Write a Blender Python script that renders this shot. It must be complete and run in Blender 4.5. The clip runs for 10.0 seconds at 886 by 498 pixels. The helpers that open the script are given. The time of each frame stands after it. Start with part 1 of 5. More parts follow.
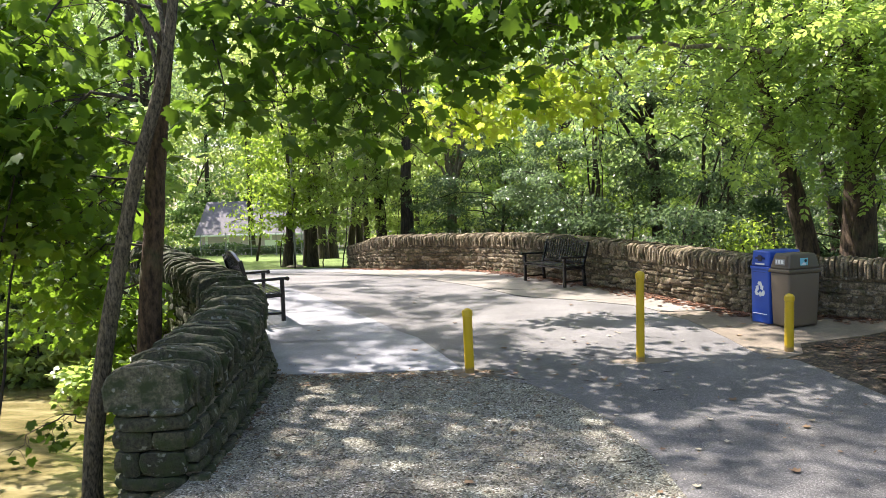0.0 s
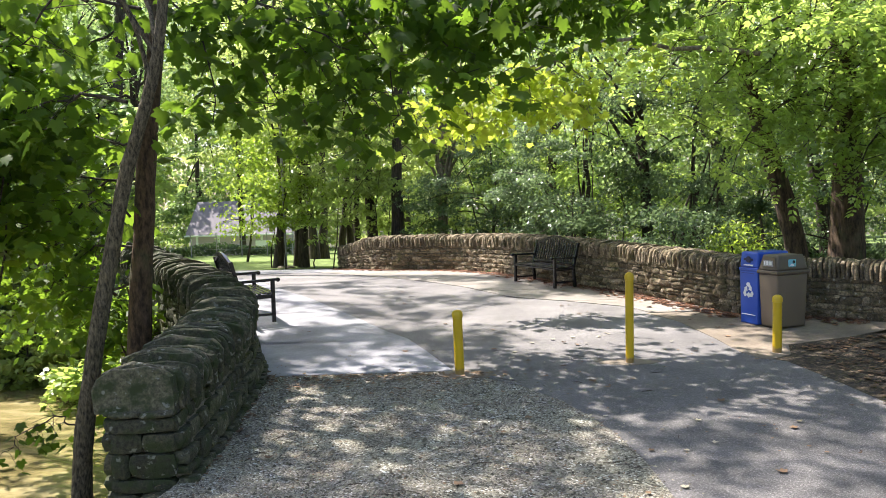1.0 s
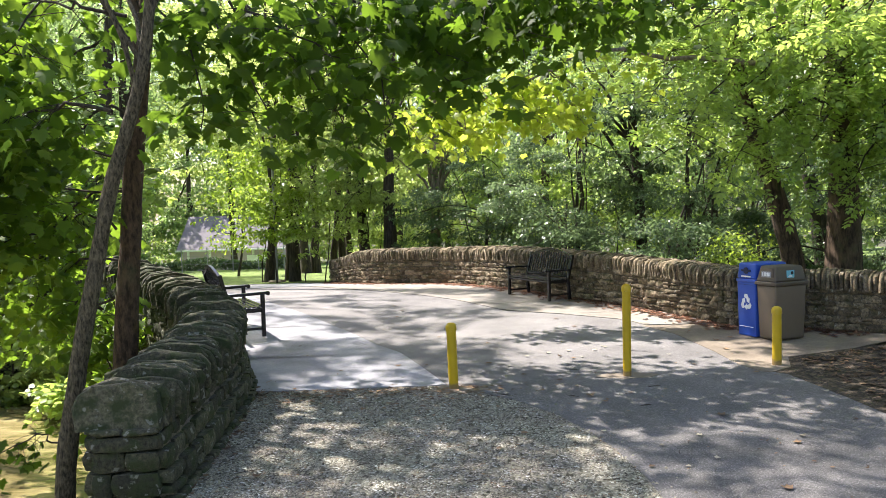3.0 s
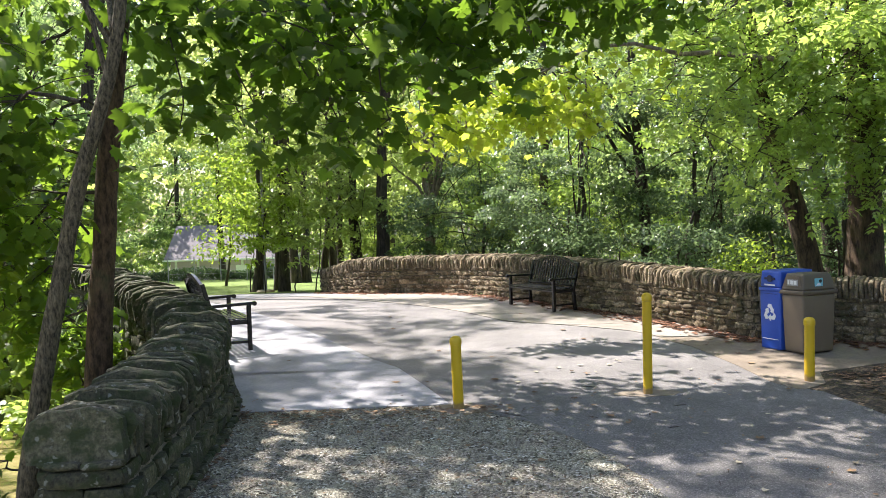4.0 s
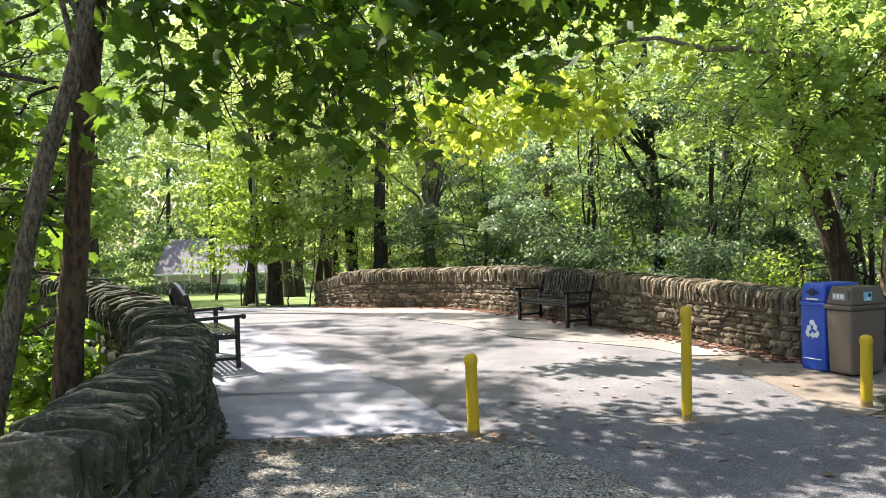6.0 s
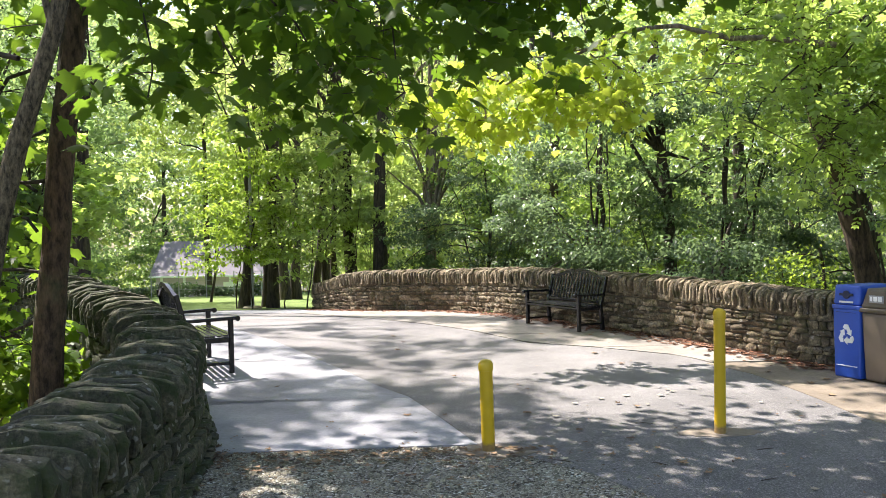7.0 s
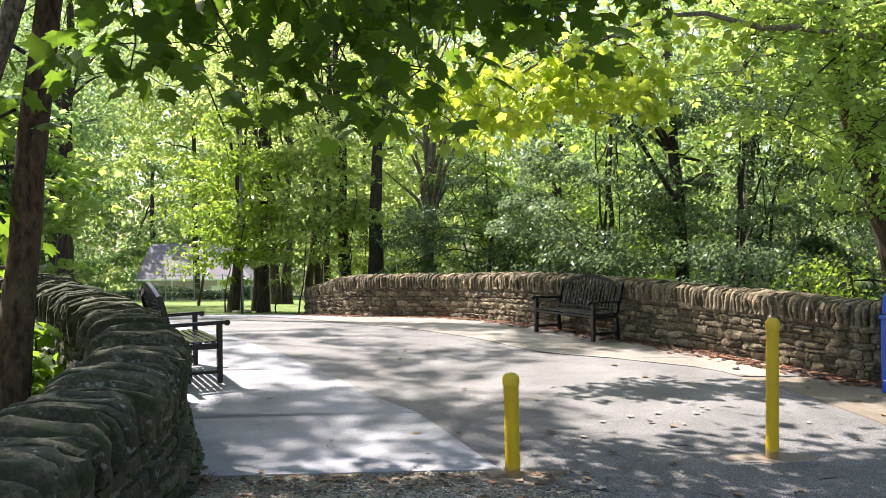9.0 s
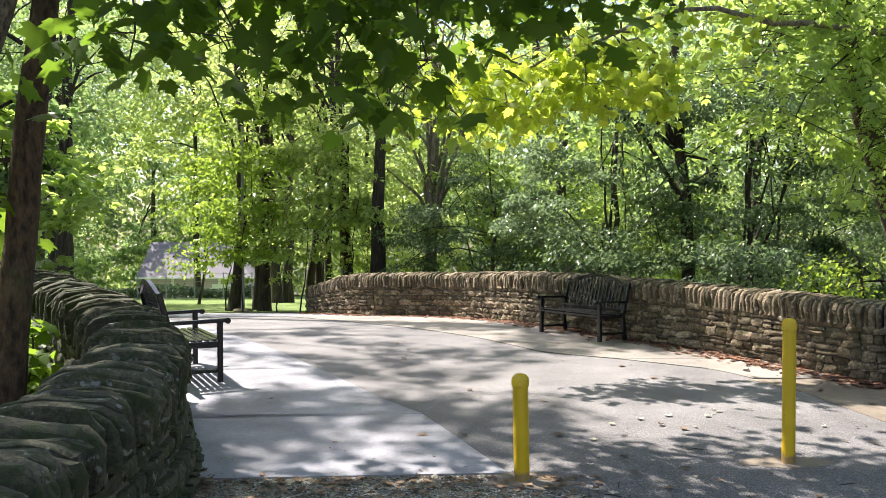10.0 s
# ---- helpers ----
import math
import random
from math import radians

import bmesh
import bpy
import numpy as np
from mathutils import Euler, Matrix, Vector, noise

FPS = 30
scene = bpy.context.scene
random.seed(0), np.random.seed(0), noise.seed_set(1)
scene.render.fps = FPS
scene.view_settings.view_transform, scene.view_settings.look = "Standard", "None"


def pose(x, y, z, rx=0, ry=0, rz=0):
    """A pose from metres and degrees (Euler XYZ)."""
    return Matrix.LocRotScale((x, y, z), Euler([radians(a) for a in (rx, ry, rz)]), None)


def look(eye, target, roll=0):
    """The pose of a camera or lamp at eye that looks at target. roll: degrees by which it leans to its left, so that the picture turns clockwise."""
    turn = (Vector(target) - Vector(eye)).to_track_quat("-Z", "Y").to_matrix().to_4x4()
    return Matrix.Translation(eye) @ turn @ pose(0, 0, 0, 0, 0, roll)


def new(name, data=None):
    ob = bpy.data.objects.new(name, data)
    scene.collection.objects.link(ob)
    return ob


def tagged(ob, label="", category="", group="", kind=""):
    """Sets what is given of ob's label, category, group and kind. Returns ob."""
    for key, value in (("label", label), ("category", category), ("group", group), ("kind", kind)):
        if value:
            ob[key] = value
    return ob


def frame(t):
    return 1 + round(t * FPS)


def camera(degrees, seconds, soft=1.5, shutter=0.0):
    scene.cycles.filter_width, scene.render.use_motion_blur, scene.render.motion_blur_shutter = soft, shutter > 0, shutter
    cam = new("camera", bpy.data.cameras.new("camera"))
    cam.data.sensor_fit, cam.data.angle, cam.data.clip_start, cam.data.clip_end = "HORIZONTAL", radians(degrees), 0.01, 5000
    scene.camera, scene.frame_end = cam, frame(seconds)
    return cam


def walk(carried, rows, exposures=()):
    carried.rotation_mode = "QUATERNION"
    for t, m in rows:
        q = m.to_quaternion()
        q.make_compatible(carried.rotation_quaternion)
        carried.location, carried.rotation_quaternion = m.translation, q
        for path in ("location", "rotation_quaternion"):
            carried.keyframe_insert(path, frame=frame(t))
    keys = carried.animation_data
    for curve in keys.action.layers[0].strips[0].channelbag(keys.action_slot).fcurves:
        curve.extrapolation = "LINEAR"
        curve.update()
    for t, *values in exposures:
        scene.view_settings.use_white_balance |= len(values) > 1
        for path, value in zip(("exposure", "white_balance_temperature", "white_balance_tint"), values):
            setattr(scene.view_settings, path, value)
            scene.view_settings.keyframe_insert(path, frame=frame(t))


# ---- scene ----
cam = camera(53.66, 10.0, soft=0.55)
ROWS = [
    (0.0, 0.440, -2.549, 2.143, 86.07, 1.64, 1.94),
    (0.5, 0.444, -2.572, 2.149, 86.06, 1.60, 1.64),
    (1.0, 0.454, -2.575, 2.163, 86.05, 1.60, 1.37),
    (1.5, 0.454, -2.574, 2.164, 86.15, 1.56, 1.13),
    (2.0, 0.464, -2.576, 2.154, 86.40, 1.63, 1.05),
    (2.5, 0.476, -2.587, 2.146, 86.68, 1.71, 1.06),
    (4.0, 0.283, -1.472, 2.026, 87.63, 1.76, 0.21),
    (4.5, 0.239, -1.247, 1.996, 87.94, 1.67, 0.05),
    (5.0, 0.186, -0.958, 1.966, 88.21, 1.57, -0.09),
    (5.5, 0.139, -0.693, 1.930, 88.49, 1.46, -0.16),
    (7.0, -0.046, 0.280, 1.806, 88.97, 1.13, -0.44),
    (7.5, -0.120, 0.673, 1.761, 89.16, 0.93, -0.64),
    (8.0, -0.186, 0.964, 1.728, 89.36, 0.77, -0.87),
    (8.5, -0.213, 0.957, 1.744, 89.34, 0.59, -0.98),
    (9.0, -0.269, 1.161, 1.722, 89.42, 0.38, -1.13),
    (9.5, -0.286, 1.233, 1.710, 89.40, 0.22, -1.03),
    (10.0, -0.314, 1.353, 1.697, 89.41, 0.11, -1.07),
]
walk(cam, [(t, pose(x, y, z, rx, ry, rz)) for t, x, y, z, rx, ry, rz in ROWS], [(0.0, 1.52, 6530, 16), (5.0, 1.57, 6530, 16), (7.0, 1.61, 6530, 16), (10.0, 1.46, 6530, 16)])

# ---- world and sun ----
SUN_EL, SUN_AZ = radians(56), math.atan2(-0.80, 0.60)      # high sun, ahead and to the left
world = bpy.data.worlds.new("sky")
scene.world = world
world.use_nodes = True
wn, wl = world.node_tree.nodes, world.node_tree.links
sky = wn.new("ShaderNodeTexSky")
sky.sky_type, sky.sun_disc = "NISHITA", False
sky.sun_elevation, sky.sun_rotation = SUN_EL, SUN_AZ
sky.dust_density, sky.air_density = 2.0, 1.0
wl.new(sky.outputs[0], wn["Background"].inputs["Color"])
wn["Background"].inputs["Strength"].default_value = 0.112
sun_data = bpy.data.lights.new("sun", "SUN")
sun_data.energy, sun_data.angle, sun_data.color = 5.0, radians(0.8), (1.0, 0.95, 0.86)
sun = new("sun", sun_data)
sun.matrix_world = look((-40, 30, 70), (-40 + 0.80 * math.cos(SUN_EL), 30 - 0.60 * math.cos(SUN_EL), 70 - math.sin(SUN_EL)))

# ---- materials ----
def material(name, rough=0.8, metal=0.0):
    m = bpy.data.materials.new(name)
    m.use_nodes = True
    n, l = m.node_tree.nodes, m.node_tree.links
    b = n["Principled BSDF"]
    b.inputs["Roughness"].default_value, b.inputs["Metallic"].default_value = rough, metal
    return m, n, l, b


def coords(n, l, scale=(1, 1, 1), kind="Object"):
    tc, mp = n.new("ShaderNodeTexCoord"), n.new("ShaderNodeMapping")
    mp.inputs["Scale"].default_value = scale
    l.new(tc.outputs[kind], mp.inputs["Vector"])
    return mp.outputs["Vector"]


def world_coords(n, l, scale=(1, 1, 1)):
    g, mp = n.new("ShaderNodeNewGeometry"), n.new("ShaderNodeMapping")
    mp.inputs["Scale"].default_value = scale
    l.new(g.outputs["Position"], mp.inputs["Vector"])
    return mp.outputs["Vector"]


def noise_tex(n, l, vec, scale, detail=4.0, rough=0.55):
    t = n.new("ShaderNodeTexNoise")
    t.inputs["Scale"].default_value, t.inputs["Detail"].default_value, t.inputs["Roughness"].default_value = scale, detail, rough
    l.new(vec, t.inputs["Vector"])
    return t.outputs["Fac"]


def ramp(n, l, fac, stops):
    r = n.new("ShaderNodeValToRGB")
    e = r.color_ramp.elements
    while len(e) < len(stops):
        e.new(0.5)
    for el, (p, c) in zip(e, stops):
        el.position, el.color = p, (*c, 1)
    l.new(fac, r.inputs["Fac"])
    return r.outputs["Color"]


def mixed(n, l, a, b, fac, blend="MIX"):
    m = n.new("ShaderNodeMix")
    m.data_type, m.blend_type = "RGBA", blend
    for sock, v in ((m.inputs["A"], a), (m.inputs["B"], b), (m.inputs["Factor"], fac)):
        if hasattr(v, "is_linked"):
            l.new(v, sock)
        elif isinstance(v, (int, float)):
            sock.default_value = v
        else:
            sock.default_value = (*v, 1)
    return m.outputs["Result"]


def bump(n, l, b, height, strength, dist, invert=False):
    k = n.new("ShaderNodeBump")
    k.invert = invert
    k.inputs["Strength"].default_value, k.inputs["Distance"].default_value = strength, dist
    l.new(height, k.inputs["Height"])
    l.new(k.outputs["Normal"], b.inputs["Normal"])


def grey(v, warm=1.0, cool=1.0):
    return (v * warm, v, v * cool)


def stone_material(name, stops, moss, moss_amount, lichen):
    """Rough sandstone: a tone for each stone, mottled, with moss and pale lichen."""
    m, n, l, b = material(name, 0.92)
    v = world_coords(n, l)
    oi = n.new("ShaderNodeObjectInfo")
    gi, add, fr = n.new("ShaderNodeNewGeometry"), n.new("ShaderNodeMath"), n.new("ShaderNodeMath")
    add.operation, fr.operation = "ADD", "FRACT"
    l.new(oi.outputs["Random"], add.inputs[0])
    l.new(gi.outputs["Random Per Island"], add.inputs[1])
    l.new(add.outputs[0], fr.inputs[0])
    tone = ramp(n, l, fr.outputs[0], stops)
    fine = noise_tex(n, l, v, 34, 6, 0.7)
    mid = noise_tex(n, l, v, 7, 5, 0.6)
    c = mixed(n, l, tone, ramp(n, l, fine, [(0.36, (0.30, 0.28, 0.25)), (0.5, (0.95, 0.93, 0.9)), (0.66, (1.7, 1.62, 1.5))]), 0.85, "MULTIPLY")
    green = ramp(n, l, mid, [(0.62 - moss_amount, (0, 0, 0)), (0.80 - moss_amount, (1, 1, 1))])
    c = mixed(n, l, c, moss, green)
    spots = noise_tex(n, l, v, 15, 3, 0.5)
    c = mixed(n, l, c, lichen, ramp(n, l, spots, [(0.63, (0, 0, 0)), (0.69, (0.7, 0.7, 0.7))]))
    l.new(c, b.inputs["Base Color"])
    h = mixed(n, l, fine, noise_tex(n, l, v, 11, 5, 0.65), 0.55)
    bump(n, l, b, h, 1.0, 0.045)
    return m


def speckled(name, base_stops, scale, rough=0.9, stain=None, bump_d=0.004, voronoi=True):
    """Gravel, asphalt and concrete: a fine grain of pieces under large blotches."""
    m, n, l, b = material(name, rough)
    v = world_coords(n, l)
    if voronoi:
        t = n.new("ShaderNodeTexVoronoi")
        t.inputs["Scale"].default_value = scale
        l.new(v, t.inputs["Vector"])
        sep = n.new("ShaderNodeSeparateColor")
        l.new(t.outputs["Color"], sep.inputs["Color"])
        grain, height = sep.outputs["Red"], t.outputs["Distance"]
    else:
        grain = height = noise_tex(n, l, v, scale, 8, 0.75)
    c = ramp(n, l, grain, base_stops)
    c = mixed(n, l, c, ramp(n, l, noise_tex(n, l, v, 1.3, 5, 0.6), [(0.35, (0.66, 0.66, 0.66)), (0.65, (1.25, 1.25, 1.25))]), 0.8, "MULTIPLY")
    if stain:
        c = mixed(n, l, c, stain, ramp(n, l, noise_tex(n, l, v, 3.2, 6, 0.7), [(0.55, (0, 0, 0)), (0.72, (0.6, 0.6, 0.6))]))
    l.new(c, b.inputs["Base Color"])
    bump(n, l, b, height, 0.6, bump_d)
    return m


def gravel_material():
    """Crushed stone: coarse chips among finer ones, trodden in olive-brown grit."""
    m, n, l, b = material("crushed_stone", 0.95)
    v = world_coords(n, l)
    tones, heights = [], []
    for scale in (58, 120):
        t = n.new("ShaderNodeTexVoronoi")
        t.inputs["Scale"].default_value = scale
        l.new(v, t.inputs["Vector"])
        sep = n.new("ShaderNodeSeparateColor")
        l.new(t.outputs["Color"], sep.inputs["Color"])
        tones.append(sep.outputs["Red"])
        heights.append(t.outputs["Distance"])
    coarse = ramp(n, l, tones[0], [(0, (0.025, 0.021, 0.017)), (0.4, (0.167, 0.154, 0.126)), (0.75, (0.384, 0.357, 0.303)), (1, (0.800, 0.800, 0.800))])
    fine = ramp(n, l, tones[1], [(0, (0.032, 0.029, 0.022)), (0.55, (0.236, 0.216, 0.181)), (1, (0.670, 0.626, 0.558))])
    c = mixed(n, l, coarse, fine, ramp(n, l, noise_tex(n, l, v, 9, 4, 0.6), [(0.42, (0, 0, 0)), (0.58, (1, 1, 1))]))
    c = mixed(n, l, c, ramp(n, l, noise_tex(n, l, v, 1.5, 6, 0.65), [(0.34, (0.62, 0.60, 0.55)), (0.66, (1.25, 1.25, 1.22))]), 0.85, "MULTIPLY")
    c = mixed(n, l, c, (0.07, 0.055, 0.032), ramp(n, l, noise_tex(n, l, v, 4.2, 7, 0.75), [(0.56, (0, 0, 0)), (0.70, (0.75, 0.75, 0.75))]))
    # a green film of algae in patches
    c = mixed(n, l, c, (0.92, 0.97, 0.90), ramp(n, l, noise_tex(n, l, v, 0.75, 5, 0.6), [(0.44, (0, 0, 0)), (0.60, (1, 1, 1))]), "MULTIPLY")
    l.new(c, b.inputs["Base Color"])
    bump(n, l, b, mixed(n, l, heights[0], heights[1], 0.4), 1.0, 0.03, True)
    return m


def asphalt_material():
    """Asphalt: dark where it meets the gravel, paler further on over the bridge."""
    m, n, l, b = material("asphalt", 0.9)
    v = world_coords(n, l)
    t = n.new("ShaderNodeTexVoronoi")
    t.inputs["Scale"].default_value = 120
    l.new(v, t.inputs["Vector"])
    sep = n.new("ShaderNodeSeparateColor")
    l.new(t.outputs["Color"], sep.inputs["Color"])
    dark = ramp(n, l, sep.outputs["Red"], [(0, (0.068, 0.065, 0.064)), (0.6, (0.132, 0.127, 0.124)), (0.9, (0.180, 0.174, 0.170)), (1, (0.290, 0.282, 0.272))])
    pale = ramp(n, l, sep.outputs["Red"], [(0, (0.150, 0.143, 0.141)), (0.6, (0.188, 0.180, 0.179)), (0.9, (0.218, 0.210, 0.207)), (1, (0.270, 0.261, 0.256))])
    axes = n.new("ShaderNodeSeparateXYZ")
    l.new(v, axes.inputs["Vector"])
    wob, off = n.new("ShaderNodeMath"), n.new("ShaderNodeMath")
    wob.operation = off.operation = "MULTIPLY_ADD"
    l.new(noise_tex(n, l, v, 0.9, 5, 0.65), wob.inputs[0])
    wob.inputs[1].default_value = 3.0
    l.new(axes.outputs["Y"], wob.inputs[2])
    l.new(wob.outputs[0], off.inputs[0])
    off.inputs[1].default_value, off.inputs[2].default_value = 0.05, 0.0
    c = mixed(n, l, dark, pale, ramp(n, l, off.outputs[0], [(0.43, (0, 0, 0)), (0.58, (1, 1, 1))]))
    c = mixed(n, l, c, ramp(n, l, noise_tex(n, l, v, 1.3, 5, 0.6), [(0.35, (0.72, 0.72, 0.72)), (0.65, (1.2, 1.2, 1.2))]), 0.8, "MULTIPLY")
    l.new(c, b.inputs["Base Color"])
    bump(n, l, b, t.outputs["Distance"], 0.6, 0.008, True)
    return m


def leaf_material(name, dark, light, glow, trans=0.45, rough=0.45, gloss=0.45):
    """A leaf: its own tone each, light passing through it."""
    m, n, l, b = material(name, rough)
    g = n.new("ShaderNodeNewGeometry")
    v = world_coords(n, l)
    big = noise_tex(n, l, v, 0.55, 3)
    c = ramp(n, l, g.outputs["Random Per Island"], [(0.0, dark), (0.6, light), (1.0, tuple(x * 1.25 for x in light))])
    c = mixed(n, l, c, ramp(n, l, big, [(0.3, (0.7, 0.75, 0.7)), (0.7, (1.2, 1.15, 1.0))]), 1.0, "MULTIPLY")
    l.new(c, b.inputs["Base Color"])
    b.inputs["Specular IOR Level"].default_value = gloss
    tr = n.new("ShaderNodeBsdfTranslucent")
    tc = ramp(n, l, g.outputs["Random Per Island"], [(0.0, tuple(x * 0.7 for x in glow)), (1.0, glow)])
    l.new(tc, tr.inputs["Color"])
    mx = n.new("ShaderNodeMixShader")
    mx.inputs["Fac"].default_value = trans
    l.new(b.outputs[0], mx.inputs[1])
    l.new(tr.outputs[0], mx.inputs[2])
    l.new(mx.outputs[0], n["Material Output"].inputs["Surface"])
    return m


def bark_material(name, lo, hi, scale=(22, 22, 3.5)):
    m, n, l, b = material(name, 0.95)
    v = world_coords(n, l, scale)
    f = noise_tex(n, l, v, 1.0, 7, 0.7)
    c = ramp(n, l, f, [(0.38, lo), (0.64, hi)])
    c = mixed(n, l, c, (0.09, 0.11, 0.05), ramp(n, l, noise_tex(n, l, world_coords(n, l), 2.4, 4), [(0.58, (0, 0, 0)), (0.75, (0.5, 0.5, 0.5))]))
    l.new(c, b.inputs["Base Color"])
    bump(n, l, b, f, 1.0, 0.03)
    return m


def painted(name, colour, wear, rough=0.4, amount=0.66, scale=14):
    m, n, l, b = material(name, rough)
    v = coords(n, l)
    f = noise_tex(n, l, v, scale, 6, 0.7)
    c = mixed(n, l, colour, tuple(x * 0.72 for x in colour), noise_tex(n, l, v, 3.0, 3))
    c = mixed(n, l, c, wear, ramp(n, l, f, [(amount, (0, 0, 0)), (amount + 0.06, (0.85, 0.85, 0.85))]))
    l.new(c, b.inputs["Base Color"])
    bump(n, l, b, f, 0.25, 0.003)
    return m


def post_paint():
    """Thick yellow paint, scuffed here and there, worn to rust and grey steel at the foot."""
    m, n, l, b = material("yellow_paint", 0.4)
    v = coords(n, l)
    f = noise_tex(n, l, v, 16, 6, 0.7)
    c = mixed(n, l, (0.68, 0.445, 0.008), (0.50, 0.325, 0.010), noise_tex(n, l, v, 4.0, 4))
    c = mixed(n, l, c, (0.09, 0.055, 0.03), ramp(n, l, f, [(0.665, (0, 0, 0)), (0.71, (0.9, 0.9, 0.9))]))
    axes, low = n.new("ShaderNodeSeparateXYZ"), n.new("ShaderNodeMath")
    l.new(v, axes.inputs["Vector"])
    low.operation = "MULTIPLY_ADD"
    l.new(f, low.inputs[0])
    low.inputs[1].default_value = -0.12
    l.new(axes.outputs["Z"], low.inputs[2])
    rust = mixed(n, l, (0.16, 0.075, 0.03), (0.33, 0.24, 0.13), noise_tex(n, l, v, 40, 3))
    c = mixed(n, l, rust, c, ramp(n, l, low.outputs[0], [(0.0, (0.15, 0.15, 0.15)), (0.03, (1, 1, 1))]))
    l.new(c, b.inputs["Base Color"])
    bump(n, l, b, f, 0.3, 0.003)
    return m


def plain(name, colour, rough=0.6, metal=0.0, vary=0.15, scale=9):
    m, n, l, b = material(name, rough, metal)
    f = noise_tex(n, l, coords(n, l), scale, 5, 0.65)
    l.new(mixed(n, l, tuple(x * (1 - vary) for x in colour), tuple(min(1, x * (1 + vary)) for x in colour), f), b.inputs["Base Color"])
    return m


M_stone_left = stone_material("mossy_sandstone", [(0, (0.034, 0.034, 0.021)), (0.5, (0.071, 0.069, 0.043)), (1, (0.130, 0.123, 0.080))], (0.033, 0.046, 0.013), 0.185, (0.27, 0.27, 0.23))
M_stone_right = stone_material("sandstone", [(0, (0.080, 0.062, 0.039)), (0.5, (0.168, 0.132, 0.084)), (1, (0.30, 0.243, 0.165))], (0.055, 0.055, 0.022), 0.115, (0.38, 0.35, 0.29))
M_mortar = speckled("mortar", [(0, (0.09, 0.078, 0.058)), (1, (0.19, 0.165, 0.125))], 60, bump_d=0.006)
M_gravel = gravel_material()
M_asphalt = asphalt_material()
M_concrete = speckled("concrete", [(0.3, (0.212, 0.214, 0.235)), (0.7, (0.300, 0.303, 0.327))], 26, 0.85, (0.175, 0.165, 0.160), 0.003, False)
M_apron = speckled("tan_concrete", [(0.3, (0.155, 0.125, 0.094)), (0.7, (0.24, 0.20, 0.153))], 24, 0.88, (0.095, 0.07, 0.045), 0.003, False)
M_footing = speckled("stained_footing", [(0.3, (0.15, 0.122, 0.092)), (0.7, (0.225, 0.188, 0.145))], 24, 0.9, (0.11, 0.085, 0.06), 0.003, False)
M_warm = speckled("warm_concrete", [(0.3, (0.205, 0.186, 0.162)), (0.7, (0.295, 0.270, 0.238))], 26, 0.85, (0.125, 0.098, 0.074), 0.003, False)
M_soil = speckled("leaf_litter_soil", [(0, (0.022, 0.016, 0.010)), (0.6, (0.05, 0.037, 0.023)), (1, (0.12, 0.088, 0.055))], 30, 0.95, (0.05, 0.045, 0.022), 0.03)
M_floor = speckled("woodland_floor", [(0, (0.022, 0.024, 0.010)), (0.6, (0.05, 0.052, 0.022)), (1, (0.11, 0.10, 0.05))], 24, 0.95, (0.045, 0.075, 0.018), 0.03)
M_lawn = speckled("mown_grass", [(0, (0.08, 0.135, 0.022)), (1, (0.175, 0.245, 0.055))], 30, 0.9, (0.17, 0.18, 0.06), 0.02)
M_yellow = post_paint()
M_blue = plain("blue_plastic", (0.02, 0.075, 0.42), 0.42, 0, 0.12)
M_blue_dark = plain("dark_blue_plastic", (0.008, 0.012, 0.05), 0.5)
M_tan = plain("taupe_plastic", (0.142, 0.110, 0.082), 0.55, 0, 0.1)
M_tan_dark = plain("dark_taupe_plastic", (0.105, 0.085, 0.064), 0.55, 0, 0.1)
M_white = plain("white_print", (0.75, 0.77, 0.80), 0.5)
M_grey_print = plain("grey_print", (0.30, 0.30, 0.32), 0.5)
M_cyan = plain("light_blue_print", (0.18, 0.50, 0.62), 0.5)
M_black = plain("black_print", (0.015, 0.016, 0.02), 0.5)
M_bench = plain("black_bench_paint", (0.009, 0.009, 0.0105), 0.24, 0, 0.3, 25)
M_bark_grey = bark_material("grey_brown_bark", (0.026, 0.016, 0.009), (0.145, 0.090, 0.055), (16, 16, 6))
M_bark_lean = bark_material("ridged_grey_bark", (0.026, 0.021, 0.012), (0.205, 0.165, 0.105), (36, 36, 13))
M_bark_pale = bark_material("pale_bark", (0.10, 0.08, 0.055), (0.30, 0.25, 0.19))
M_bark_ash = bark_material("furrowed_ash_bark", (0.022, 0.014, 0.009), (0.13, 0.085, 0.055), (14, 14, 4))
M_bark_dark = bark_material("dark_bark", (0.022, 0.017, 0.013), (0.085, 0.065, 0.05))
# maple green darkened in its colours for the shade under the canopy
M_leaf_shaded = leaf_material("shaded_maple_leaf", (0.013, 0.032, 0.007), (0.029, 0.058, 0.013), (0.235, 0.41, 0.034), 0.48, 0.58, 0.2)
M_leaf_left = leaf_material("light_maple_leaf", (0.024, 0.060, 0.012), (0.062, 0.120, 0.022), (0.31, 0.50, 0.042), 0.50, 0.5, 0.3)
# yellow-green and lime leaves, with sunlit brightness put into their colours
M_leaf_yellow_lit = leaf_material("sunlit_yellow_green_leaf", (0.145, 0.21, 0.022), (0.29, 0.365, 0.045), (0.76, 0.90, 0.10), 0.58)
M_leaf_lime_lit = leaf_material("sunlit_lime_leaf", (0.085, 0.145, 0.02), (0.15, 0.235, 0.037), (0.50, 0.68, 0.08), 0.53, 0.4)
M_leaf_right = leaf_material("ash_leaf", (0.076, 0.132, 0.040), (0.150, 0.230, 0.074), (0.63, 0.83, 0.17), 0.55, 0.34, 0.5)
